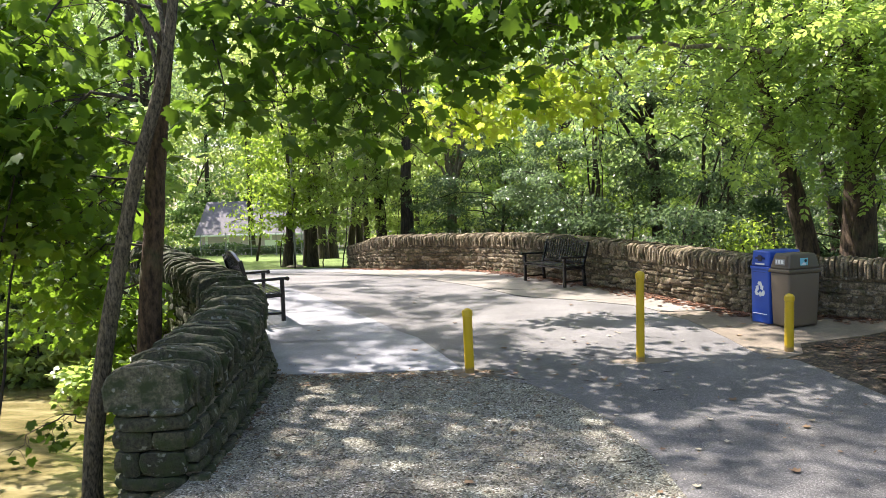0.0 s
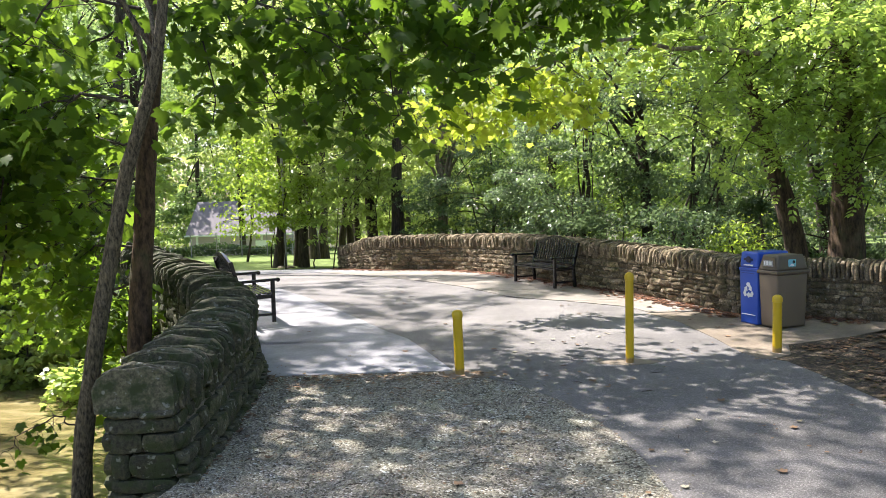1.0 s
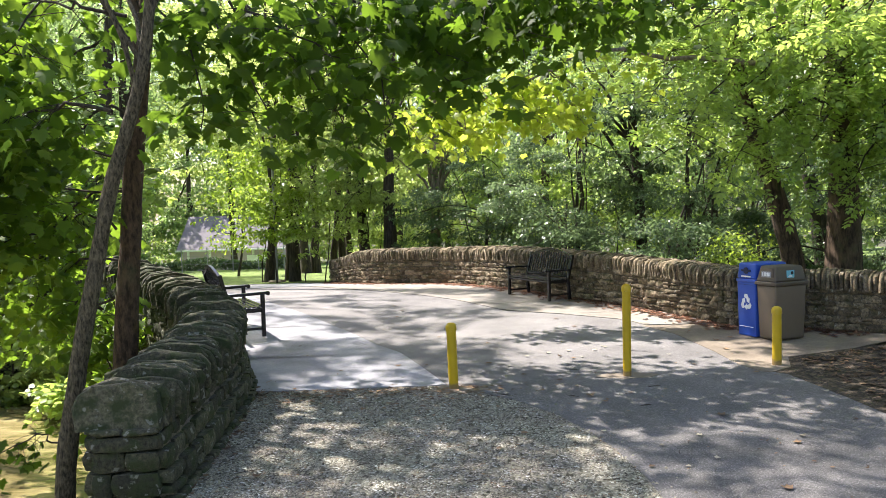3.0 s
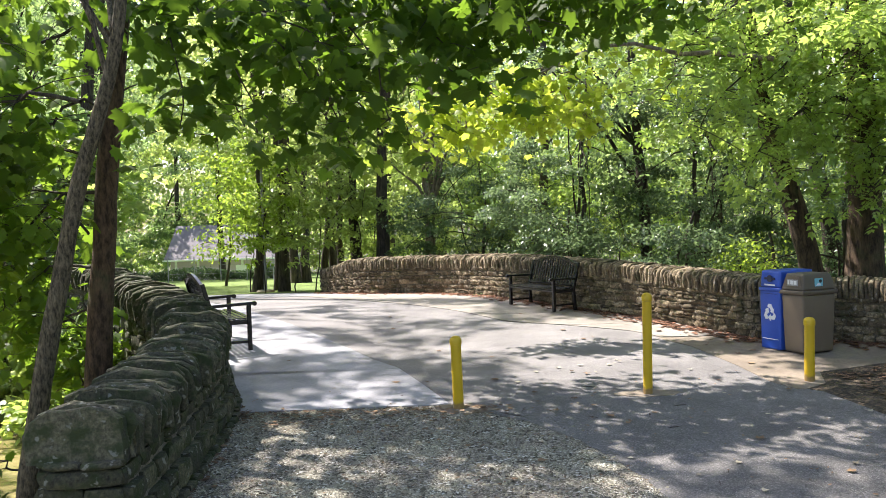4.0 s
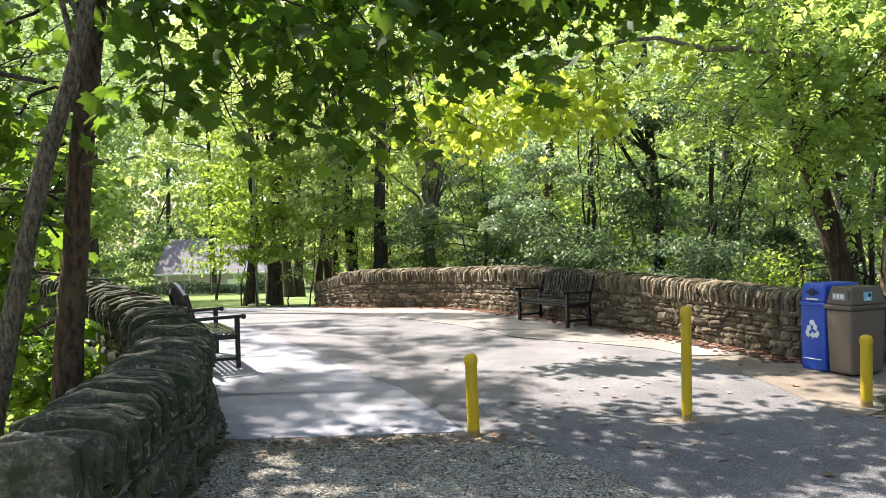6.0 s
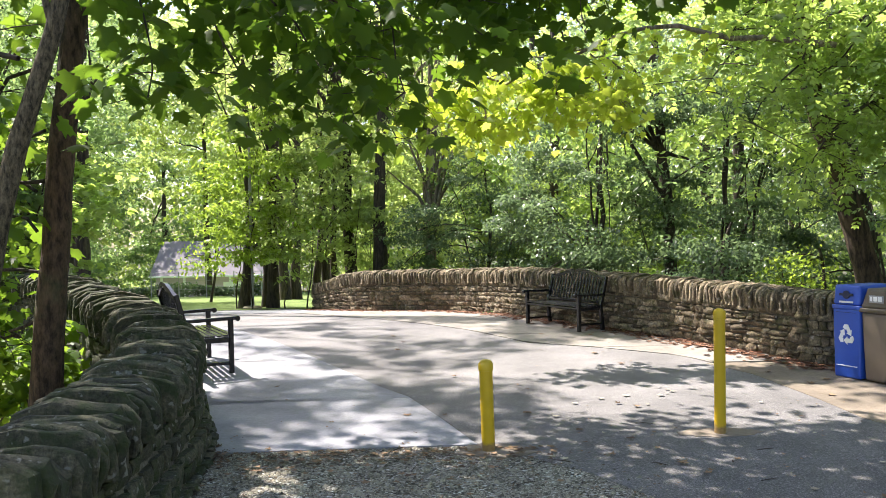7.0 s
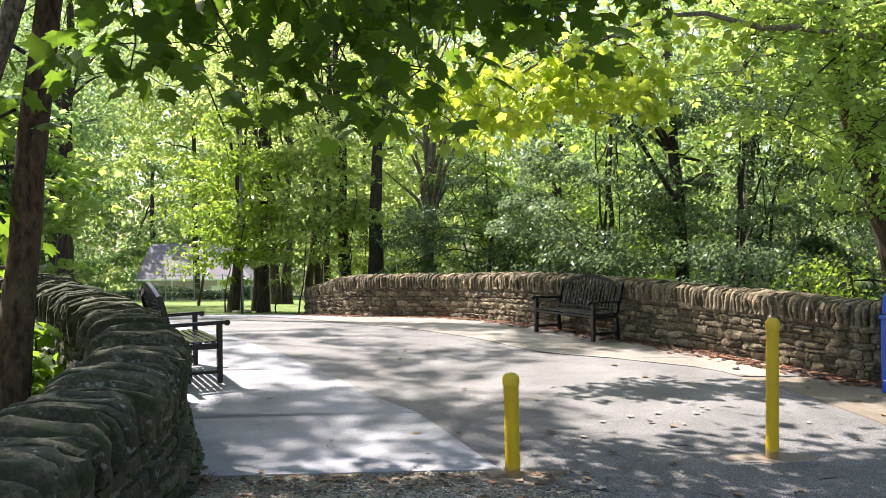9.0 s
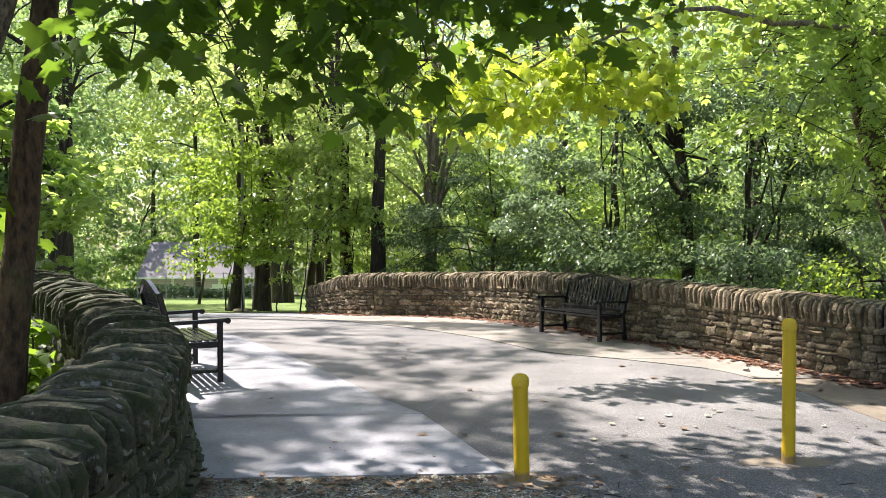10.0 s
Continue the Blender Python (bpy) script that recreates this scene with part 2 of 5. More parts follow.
M_leaf_dark = leaf_material("dark_shrub_leaf", (0.043, 0.072, 0.047), (0.086, 0.132, 0.083), (0.288, 0.414, 0.180), 0.42, 0.24, 0.6)
M_leaf_far = leaf_material("woodland_leaf", (0.095, 0.150, 0.050), (0.175, 0.240, 0.090), (0.70, 0.84, 0.24), 0.55, 0.36)
M_leaf_blue = leaf_material("blue_green_leaf", (0.052, 0.098, 0.046), (0.108, 0.172, 0.085), (0.42, 0.60, 0.20), 0.49, 0.32)
M_dead = leaf_material("fallen_leaf", (0.05, 0.03, 0.02), (0.24, 0.155, 0.10), (0.14, 0.08, 0.05), 0.15, 0.85)
M_dead_red = leaf_material("russet_fallen_leaf", (0.05, 0.026, 0.018), (0.23, 0.112, 0.072), (0.14, 0.06, 0.035), 0.12, 0.85)
M_pale_bit = leaf_material("pale_leaf_bit", (0.16, 0.14, 0.11), (0.42, 0.385, 0.32), (0.2, 0.18, 0.14), 0.1, 0.85)
# brown fallen-leaf colours, lowered to stand for shade on the soil bed
M_dead_shaded = leaf_material("shaded_fallen_leaf", (0.035, 0.021, 0.014), (0.165, 0.102, 0.066), (0.1, 0.06, 0.04), 0.12, 0.9)
M_roof = plain("grey_shingle_roof", (0.17, 0.155, 0.175), 0.9, 0, 0.1, 3)
M_siding = plain("pale_siding", (0.46, 0.38, 0.47), 0.8, 0, 0.08, 2)

M_pebble = leaf_material("pebble", (0.05, 0.045, 0.034), (0.28, 0.262, 0.215), (0.1, 0.1, 0.1), 0.0, 0.9)


def water_material():
    """Slow muddy water: drifting paler and darker silt under a rippled surface."""
    m, n, l, b = material("muddy_water", 0.07)
    v = world_coords(n, l, (1, 1, 1))
    silt = noise_tex(n, l, world_coords(n, l, (0.55, 1.5, 1)), 1.1, 6, 0.65)
    l.new(ramp(n, l, silt, [(0.36, (0.13, 0.108, 0.045)), (0.52, (0.25, 0.21, 0.095)), (0.66, (0.36, 0.31, 0.16))]), b.inputs["Base Color"])
    f = mixed(n, l, noise_tex(n, l, world_coords(n, l, (1.2, 4.0, 1)), 1.6, 5, 0.6), noise_tex(n, l, v, 5.5, 4, 0.6), 0.35)
    bump(n, l, b, f, 0.5, 0.06)
    return m


M_water = water_material()

# ---- helpers for meshes ----
def mesh_object(name, verts, faces, mat, parent=None, label="", smooth=False):
    me = bpy.data.meshes.new(name)
    me.from_pydata([tuple(v) for v in verts], [], faces)
    me.materials.append(mat)
    if smooth:
        me.polygons.foreach_set("use_smooth", [True] * len(me.polygons))
    me.update()
    ob = new(name, me)
    if parent:
        ob.parent = parent
    return tagged(ob, label)


def part(name, bm, mat, parent=None, label="", smooth=False):
    me = bpy.data.meshes.new(name)
    bm.to_mesh(me)
    bm.free()
    me.materials.append(mat)
    if smooth:
        me.polygons.foreach_set("use_smooth", [True] * len(me.polygons))
    ob = new(name, me)
    if parent:
        ob.parent = parent
    return tagged(ob, label)


def box_bm(sx, sy, sz, at=(0, 0, 0), bevel=0.0, m=None):
    """A box with its base's middle at `at`."""
    bm = bmesh.new()
    bmesh.ops.create_cube(bm, size=1.0)
    for v in bm.verts:
        v.co = Vector((v.co.x * sx + at[0], v.co.y * sy + at[1], (v.co.z + 0.5) * sz + at[2]))
    if bevel:
        bmesh.ops.bevel(bm, geom=bm.edges[:], offset=bevel, segments=2, affect="EDGES", profile=0.6)
    if m:
        bmesh.ops.transform(bm, matrix=m, verts=bm.verts[:])
    return bm


def beam_bm(a, b, w, d, bevel=0.006, up=(0, 0, 1)):
    """A square bar from a to b."""
    a, b = Vector(a), Vector(b)
    z = (b - a).normalized()
    x = Vector(up).cross(z)
    if x.length < 1e-3:
        x = Vector((1, 0, 0))
    x.normalize()
    y = z.cross(x)
    m = Matrix((x, y, z)).transposed().to_4x4()
    m.translation = a
    return box_bm(w, d, (b - a).length, (0, 0, 0), bevel, m)


def lathe_bm(profile, seg=20):
    """A turned shape from rows of radius and height."""
    bm = bmesh.new()
    rings = [[bm.verts.new((r * math.cos(2 * math.pi * i / seg), r * math.sin(2 * math.pi * i / seg), z)) for i in range(seg)] for r, z in profile]
    for lo, hi in zip(rings, rings[1:]):
        for i in range(seg):
            bm.faces.new((lo[i], lo[(i + 1) % seg], hi[(i + 1) % seg], hi[i]))
    bm.faces.new(rings[-1])
    bm.faces.new(rings[0][::-1])
    return bm


def smoothstep(a, b, x):
    t = min(1.0, max(0.0, (x - a) / (b - a)))
    return t * t * (3 - 2 * t)


# ---- lie of the land ----
GY = (-60, -10, 0, 4.5, 8, 13, 15.5, 19, 23, 24.5, 31, 45, 71.5, 140, 600)
GZ = (-0.3, -0.25, -0.2, -0.13, 0.03, 0.25, 0.31, 0.17, -0.10, -0.19, -0.43, -1.18, -3.45, -6.6, -9.0)


def deck(y):
    """Height of the path, which humps over the bridge."""
    return float(np.interp([y - 0.8, y - 0.4, y, y + 0.4, y + 0.8], GY, GZ).mean())


def spline(points, step):
    """A smooth line through points, at even steps."""
    pts = [Vector(p) for p in points]
    pts = [pts[0] * 2 - pts[1]] + pts + [pts[-1] * 2 - pts[-2]]
    dense = []
    for i in range(1, len(pts) - 2):
        p0, p1, p2, p3 = pts[i - 1:i + 3]
        for k in range(24):
            t = k / 24
            dense.append(0.5 * ((2 * p1) + (p2 - p0) * t + (2 * p0 - 5 * p1 + 4 * p2 - p3) * t * t + (3 * p1 - p0 - 3 * p2 + p3) * t ** 3))
    dense.append(pts[-2])
    out, acc = [dense[0]], 0.0
    for a, b in zip(dense, dense[1:]):
        seg = (b - a).length
        while acc + seg >= step:
            a = a + (b - a) * ((step - acc) / seg)
            out.append(a)
            seg, acc = (b - a).length, 0.0
        acc += seg
    return out


# path faces of the two parapets
LEFT = [(-1.84, 4.22), (-1.86, 4.80), (-1.88, 5.50), (-1.92, 6.25), (-1.96, 6.95), (-2.07, 7.75), (-2.38, 8.75), (-2.82, 9.75), (-3.34, 10.70), (-4.40, 12.40), (-5.60, 14.40), (-7.40, 16.60), (-9.6, 18.4)]
RIGHT = [(10.5, 7.2), (8.6, 8.1), (7.2, 9.0), (6.3, 9.75), (5.55, 10.25), (4.95, 10.42), (4.50, 10.62), (4.23, 11.14), (3.94, 11.63), (3.29, 12.81), (2.70, 13.66), (2.06, 14.75), (1.45, 15.80), (0.92, 17.00), (0.20, 18.10), (-0.70, 18.75), (-1.47, 19.10), (-2.28, 20.20), (-3.20, 22.28)]
left_line, right_line = spline(LEFT, 0.05), spline(RIGHT, 0.05)
LY = [p.y for p in left_line]
LX = [p.x for p in left_line]
RY = [p.y for p in right_line]
RX = [p.x for p in right_line]


def left_edge(y):
    return float(np.interp(y, LY, LX)) if y <= 18.4 else -9.6 - (y - 18.4) * 1.1


def right_edge(y):
    return float(np.interp(y, RY, RX))


def ground_z(x, y):
    """Ground: the causeway between the parapets, with a creek bed on both sides of it."""
    z = deck(y)
    left = smoothstep(0.60, 1.35, left_edge(y) - x) * smoothstep(2.0, 4.6, y) * (1 - smoothstep(14.5, 19.0, y))
    if y < 4.2:
        left = smoothstep(2.12, 2.7, -x) * smoothstep(1.5, 3.9, y)
    right = smoothstep(1.0, 5.0, x - right_edge(y)) * smoothstep(10.0, 13.0, y) * (1 - smoothstep(30.0, 45.0, y))
    left *= 1 - 0.52 * math.exp(-((x + 3.62) ** 2 / 0.22 + (y - 6.95) ** 2 / 0.5))
    left *= 1 - 0.45 * math.exp(-((x + 3.85) ** 2 / 0.3 + (y - 9.0) ** 2 / 0.5))
    return z - 2.6 * left - 1.8 * right + 0.05 * noise.noise(Vector((x * 0.7, y * 0.7, 0))) * max(left, right)


def axis(lo, hi, fine_lo, fine_hi, fine, coarse):
    out, v = [], lo
    while v < hi:
        out.append(v)
        v += fine if fine_lo <= v < fine_hi else coarse * (1 + 0.06 * max(fine_lo - v, v - fine_hi, 0))
    return out + [hi]


gx, gy = axis(-380, 380, -13, 13, 0.2, 3.0), axis(-70, 560, -4, 26, 0.2, 2.0)
verts = [(x, y, ground_z(x, y) - 0.03) for y in gy for x in gx]
nx = len(gx)
faces = [(j * nx + i, j * nx + i + 1, (j + 1) * nx + i + 1, (j + 1) * nx + i) for j in range(len(gy) - 1) for i in range(nx - 1)]
ground = tagged(mesh_object("ground", verts, faces, M_floor, smooth=True), "dark woodland soil with leaf litter round the bridge", "ground", kind="structure")


def draped(name, outline, mat, lift, label, category, kind="structure", step=0.4, thick=0.0, parent=None):
    """A flat sheet laid on the path, cut to an outline."""
    bm = bmesh.new()
    f = bm.faces.new([bm.verts.new((x, y, 0)) for x, y in outline])
    if f.normal.z < 0 or f.calc_area() and (f.normal_update() or f.normal.z < 0):
        f.normal_flip()
    ys = [p[1] for p in outline]
    y = min(ys) + step
    while y < max(ys):
        bmesh.ops.bisect_plane(bm, geom=bm.verts[:] + bm.edges[:] + bm.faces[:], plane_co=(0, y, 0), plane_no=(0, 1, 0), dist=1e-4)
        y += step
    bmesh.ops.triangulate(bm, faces=bm.faces[:])
    for v in bm.verts:
        v.co.z = deck(v.co.y) + lift
    if thick:
        ext = bmesh.ops.extrude_face_region(bm, geom=bm.faces[:])
        for v in ext["geom"]:
            if isinstance(v, bmesh.types.BMVert):
                v.co.z += thick
        bmesh.ops.recalc_face_normals(bm, faces=bm.faces[:])
    ob = part(name, bm, mat, parent)
    return tagged(ob, label, category, kind=kind) if category else ob


def along(line, y0, y1):
    return [(p.x, p.y) for p in line[::6] if y0 < p.y < y1]


# ---- paving ----
JOINT = [(0.28, 7.60), (0.05, 8.30), (-0.37, 9.46), (-0.75, 10.0), (-1.22, 10.95), (-1.64, 11.7), (-2.40, 13.1), (-2.90, 13.9), (-4.1, 16.0), (-5.6, 18.5)]
EDGE = [(4.02, 7.86), (3.84, 8.16), (3.76, 8.96), (3.55, 10.2), (3.05, 11.4), (2.10, 12.1), (1.21, 12.6), (0.41, 14.0), (-0.07, 14.6), (-1.4, 16.2), (-3.2, 18.9)]
GRAVEL = [(1.75, -9), (1.90, 0), (1.97, 3.0), (1.89, 4.47), (1.78, 5.2), (1.62, 5.75), (1.40, 6.3), (1.05, 6.85), (0.65, 7.25), (0.32, 7.53)]
draped("gravel_path", [(x + 0.12, y) for x, y in GRAVEL] + [(0.26, 7.60)] + [(-2.06, 7.59), (-1.98, 6.9), (-1.94, 6.2), (-1.92, 4.8), (-1.90, 4.2), (-2.08, 3.2), (-2.3, 0), (-2.6, -9)], M_gravel, 0.004, "grey crushed-stone path with scattered fallen leaves", "path")
draped("asphalt_path", [(6.5, -9), (5.6, 0), (4.85, 4.2), (4.42, 6.7), (4.20, 7.7)] + EDGE + JOINT[::-1] + GRAVEL[::-1], M_asphalt, 0.008, "worn grey asphalt path crossing the bridge", "path")
pavement = tagged(new("concrete_pavement"), "pale concrete pavement slabs with dark joints", "pavement", kind="structure")


def joint_x(y):
    return float(np.interp(y, [p[1] for p in JOINT], [p[0] for p in JOINT]))


def edge_x(y):
    return float(np.interp(y, [p[1] for p in EDGE], [p[0] for p in EDGE]))


cuts = [7.52, 9.38, 11.6, 13.9, 16.2, 18.5]
for a, b in zip(cuts, cuts[1:]):
    sl = [(joint_x(a + (b - a) * k / 4) - 0.015, a + (b - a) * k / 4 + (0.09 if k == 0 and a < 8 else 0.009 if k == 0 else -0.009 if k == 4 else 0)) for k in range(5)]
    wl_ = [(left_edge(a + (b - a) * k / 4) - 0.05, a + (b - a) * k / 4 - (0.20 if a > 8 and k == 0 else 0)) for k in range(5)][::-1]
    if a > 14:
        wl_ = [(x - 0.6, y) for x, y in wl_]
    draped("slab", sl + wl_, M_concrete, 0.0, "", "", thick=0.016, parent=pavement)
cuts = [10.9, 12.1, 13.4, 14.8, 16.4, 17.6, 18.9]
for a, b in zip(cuts, cuts[1:]):
    sl = [(edge_x(a + (b - a) * k / 4) + 0.012, a + (b - a) * k / 4 + (0.012 if k == 0 else -0.012 if k == 4 else 0)) for k in range(5)]
    rl = [(right_edge(a + (b - a) * k / 4) + 0.05, a + (b - a) * k / 4) for k in range(5)][::-1]
    draped("slab", sl + rl, M_warm, 0.0, "", "", thick=0.016, parent=pavement)
draped("slab", [(-5.6, 18.52), (-3.2, 18.92), (-0.9, 18.92), (-1.47, 19.2), (-2.2, 20.3), (-3.1, 22.3), (-3.9, 22.8), (-8.0, 22.9), (-13, 21.5), (-12.5, 20.0), (-9.0, 18.2)], M_concrete, 0.0, "", "", thick=0.016, parent=pavement)
apron = tagged(new("bin_apron"), "tan concrete apron along the parapet, stained by leaves", "pavement", kind="structure")
draped("slab", [(4.05, 7.80), (4.36, 8.02), (4.52, 8.54), (5.52, 8.93), (6.6, 9.6), (5.6, 10.3), (4.98, 10.47), (4.55, 10.6), (4.42, 10.86), (3.20, 10.86), (3.52, 10.2), (3.73, 8.97), (3.81, 8.2), (3.95, 7.86)], M_apron, 0.004, "", "", thick=0.010, parent=apron)
draped("litter_bed", [(3.92, 7.45), (3.95, 8.1), (4.40, 8.75), (5.45, 9.1), (7.3, 9.2), (9.5, 7.8), (16, 4), (14, -8), (6.35, -8.9), (5.45, 0), (4.70, 4.2), (4.27, 6.7)], M_soil, 0.003, "bare soil bed covered with brown fallen leaves", "soil bed")
lawn = draped("lawn", [(-8.1, 23.0), (-3.9, 22.9), (-3.1, 22.4), (3, 22.6), (12, 27), (40, 60), (60, 110), (-100, 110), (-100, 27), (-22, 17), (-13.2, 21.6)], M_lawn, 0.02, "sunlit mown lawn shaded by trees", "lawn", step=1.5)

# ---- creek ----
bm = bmesh.new()
bmesh.ops.create_grid(bm, x_segments=30, y_segments=20, size=1)
for v in bm.verts:
    v.co = Vector((-18 + v.co.x * 16.2, 9 + v.co.y * 9.5, -1.72))
tagged(part("creek", bm, M_water), "muddy yellow-brown creek water with slow ripples", "water", kind="structure")

# ---- parapets of upright coping stones on coursed rubble ----
rs = np.random.RandomState(4)


def stone_mesh(name, mat, seed, rough=0.10, round_top=False):
    """A unit stone, x along, y into the wall, z up: a split, uneven face with worn edges. A coping stone is whole, with a rounded crown."""
    r = np.random.RandomState(seed)
    verts, faces = [], []
    if not round_top:
        nxs, nzs = 5, 4
        k_t = rough / 0.13
        tilt_x, tilt_z = r.uniform(-0.22, 0.22) * k_t, r.uniform(-0.2, 0.2) * k_t
        skew = r.uniform(-0.10, 0.10) * k_t
        for j in range(nzs):
            for i in range(nxs):
                u, w = i / (nxs - 1), j / (nzs - 1)
                edge = u in (0, 1) or w in (0, 1)
                corner = u in (0, 1) and w in (0, 1)
                verts.append((u - 0.5 + r.uniform(-1, 1) * 0.055 * k_t + skew * (w - 0.5) + (0.06 * (0.5 - u) if corner else 0),
                              -0.5 + r.uniform(-0.25, 0.6) * rough * 1.4 + tilt_x * (u - 0.5) + tilt_z * (w - 0.5) + (0.07 if edge else 0) + (0.08 if corner else 0),
                              w + r.uniform(-1, 1) * 0.06 * k_t + (0.08 * (0.5 - w) if corner else 0)))
        ring = [i for i in range(nxs)] + [j * nxs + nxs - 1 for j in range(1, nzs)] + [(nzs - 1) * nxs + i for i in range(nxs - 2, -1, -1)] + [j * nxs for j in range(nzs - 2, 0, -1)]
        k = len(verts)
        verts += [(verts[i][0] * 0.97, 0.5, 0.5 + (verts[i][2] - 0.5) * 0.95) for i in ring]
        for j in range(nzs - 1):
            for i in range(nxs - 1):
                a = j * nxs + i
                faces.append((a, a + 1, a + 1 + nxs, a + nxs))
        for i in range(len(ring)):
            n2 = (i + 1) % len(ring)
            faces.append((ring[n2], ring[i], k + i, k + n2))
    else:
        # cross-section across the wall, swept over the stone's width
        prof = [(-0.50, 0.0), (-0.51, 0.30), (-0.515, 0.62), (-0.47, 0.84), (-0.36, 0.955), (-0.12, 1.01), (0.12, 1.02), (0.34, 0.96), (0.47, 0.82), (0.5, 0.55), (0.5, 0.0)]
        prof = [(y + r.uniform(-0.035, 0.035), z + r.uniform(-0.05, 0.05) * (z > 0)) for y, z in prof]
        cols = [(-0.5, 0.945), (-0.42, 0.99), (0.0, 1.0 + r.uniform(-0.01, 0.02)), (0.43, 0.99), (0.5, 0.94)]
        tilt, bow = r.uniform(-0.09, 0.09), r.uniform(-0.16, 0.16)
        for x, sc in cols:
            for y, z in prof:
                verts.append((x + r.uniform(-0.04, 0.04) + bow * (y * y - 0.1), y * sc + r.uniform(-0.012, 0.012), z * (0.5 + sc * 0.5) + tilt * x * z + r.uniform(-0.012, 0.012)))
        n_ = len(prof)
        for c in range(len(cols) - 1):
            for i in range(n_ - 1):
                a = c * n_ + i
                faces.append((a, a + n_, a + n_ + 1, a + 1))
        faces.append(tuple(range(n_)))
        faces.append(tuple(range(len(verts) - 1, len(verts) - n_ - 1, -1)))
    me = bpy.data.meshes.new(name)
    me.from_pydata(verts, [], faces)
    me.materials.append(mat)
    me.polygons.foreach_set("use_smooth", [True] * len(me.polygons))
    me.set_sharp_from_angle(angle=radians(24 if round_top else 32))
    me.update()
    return me


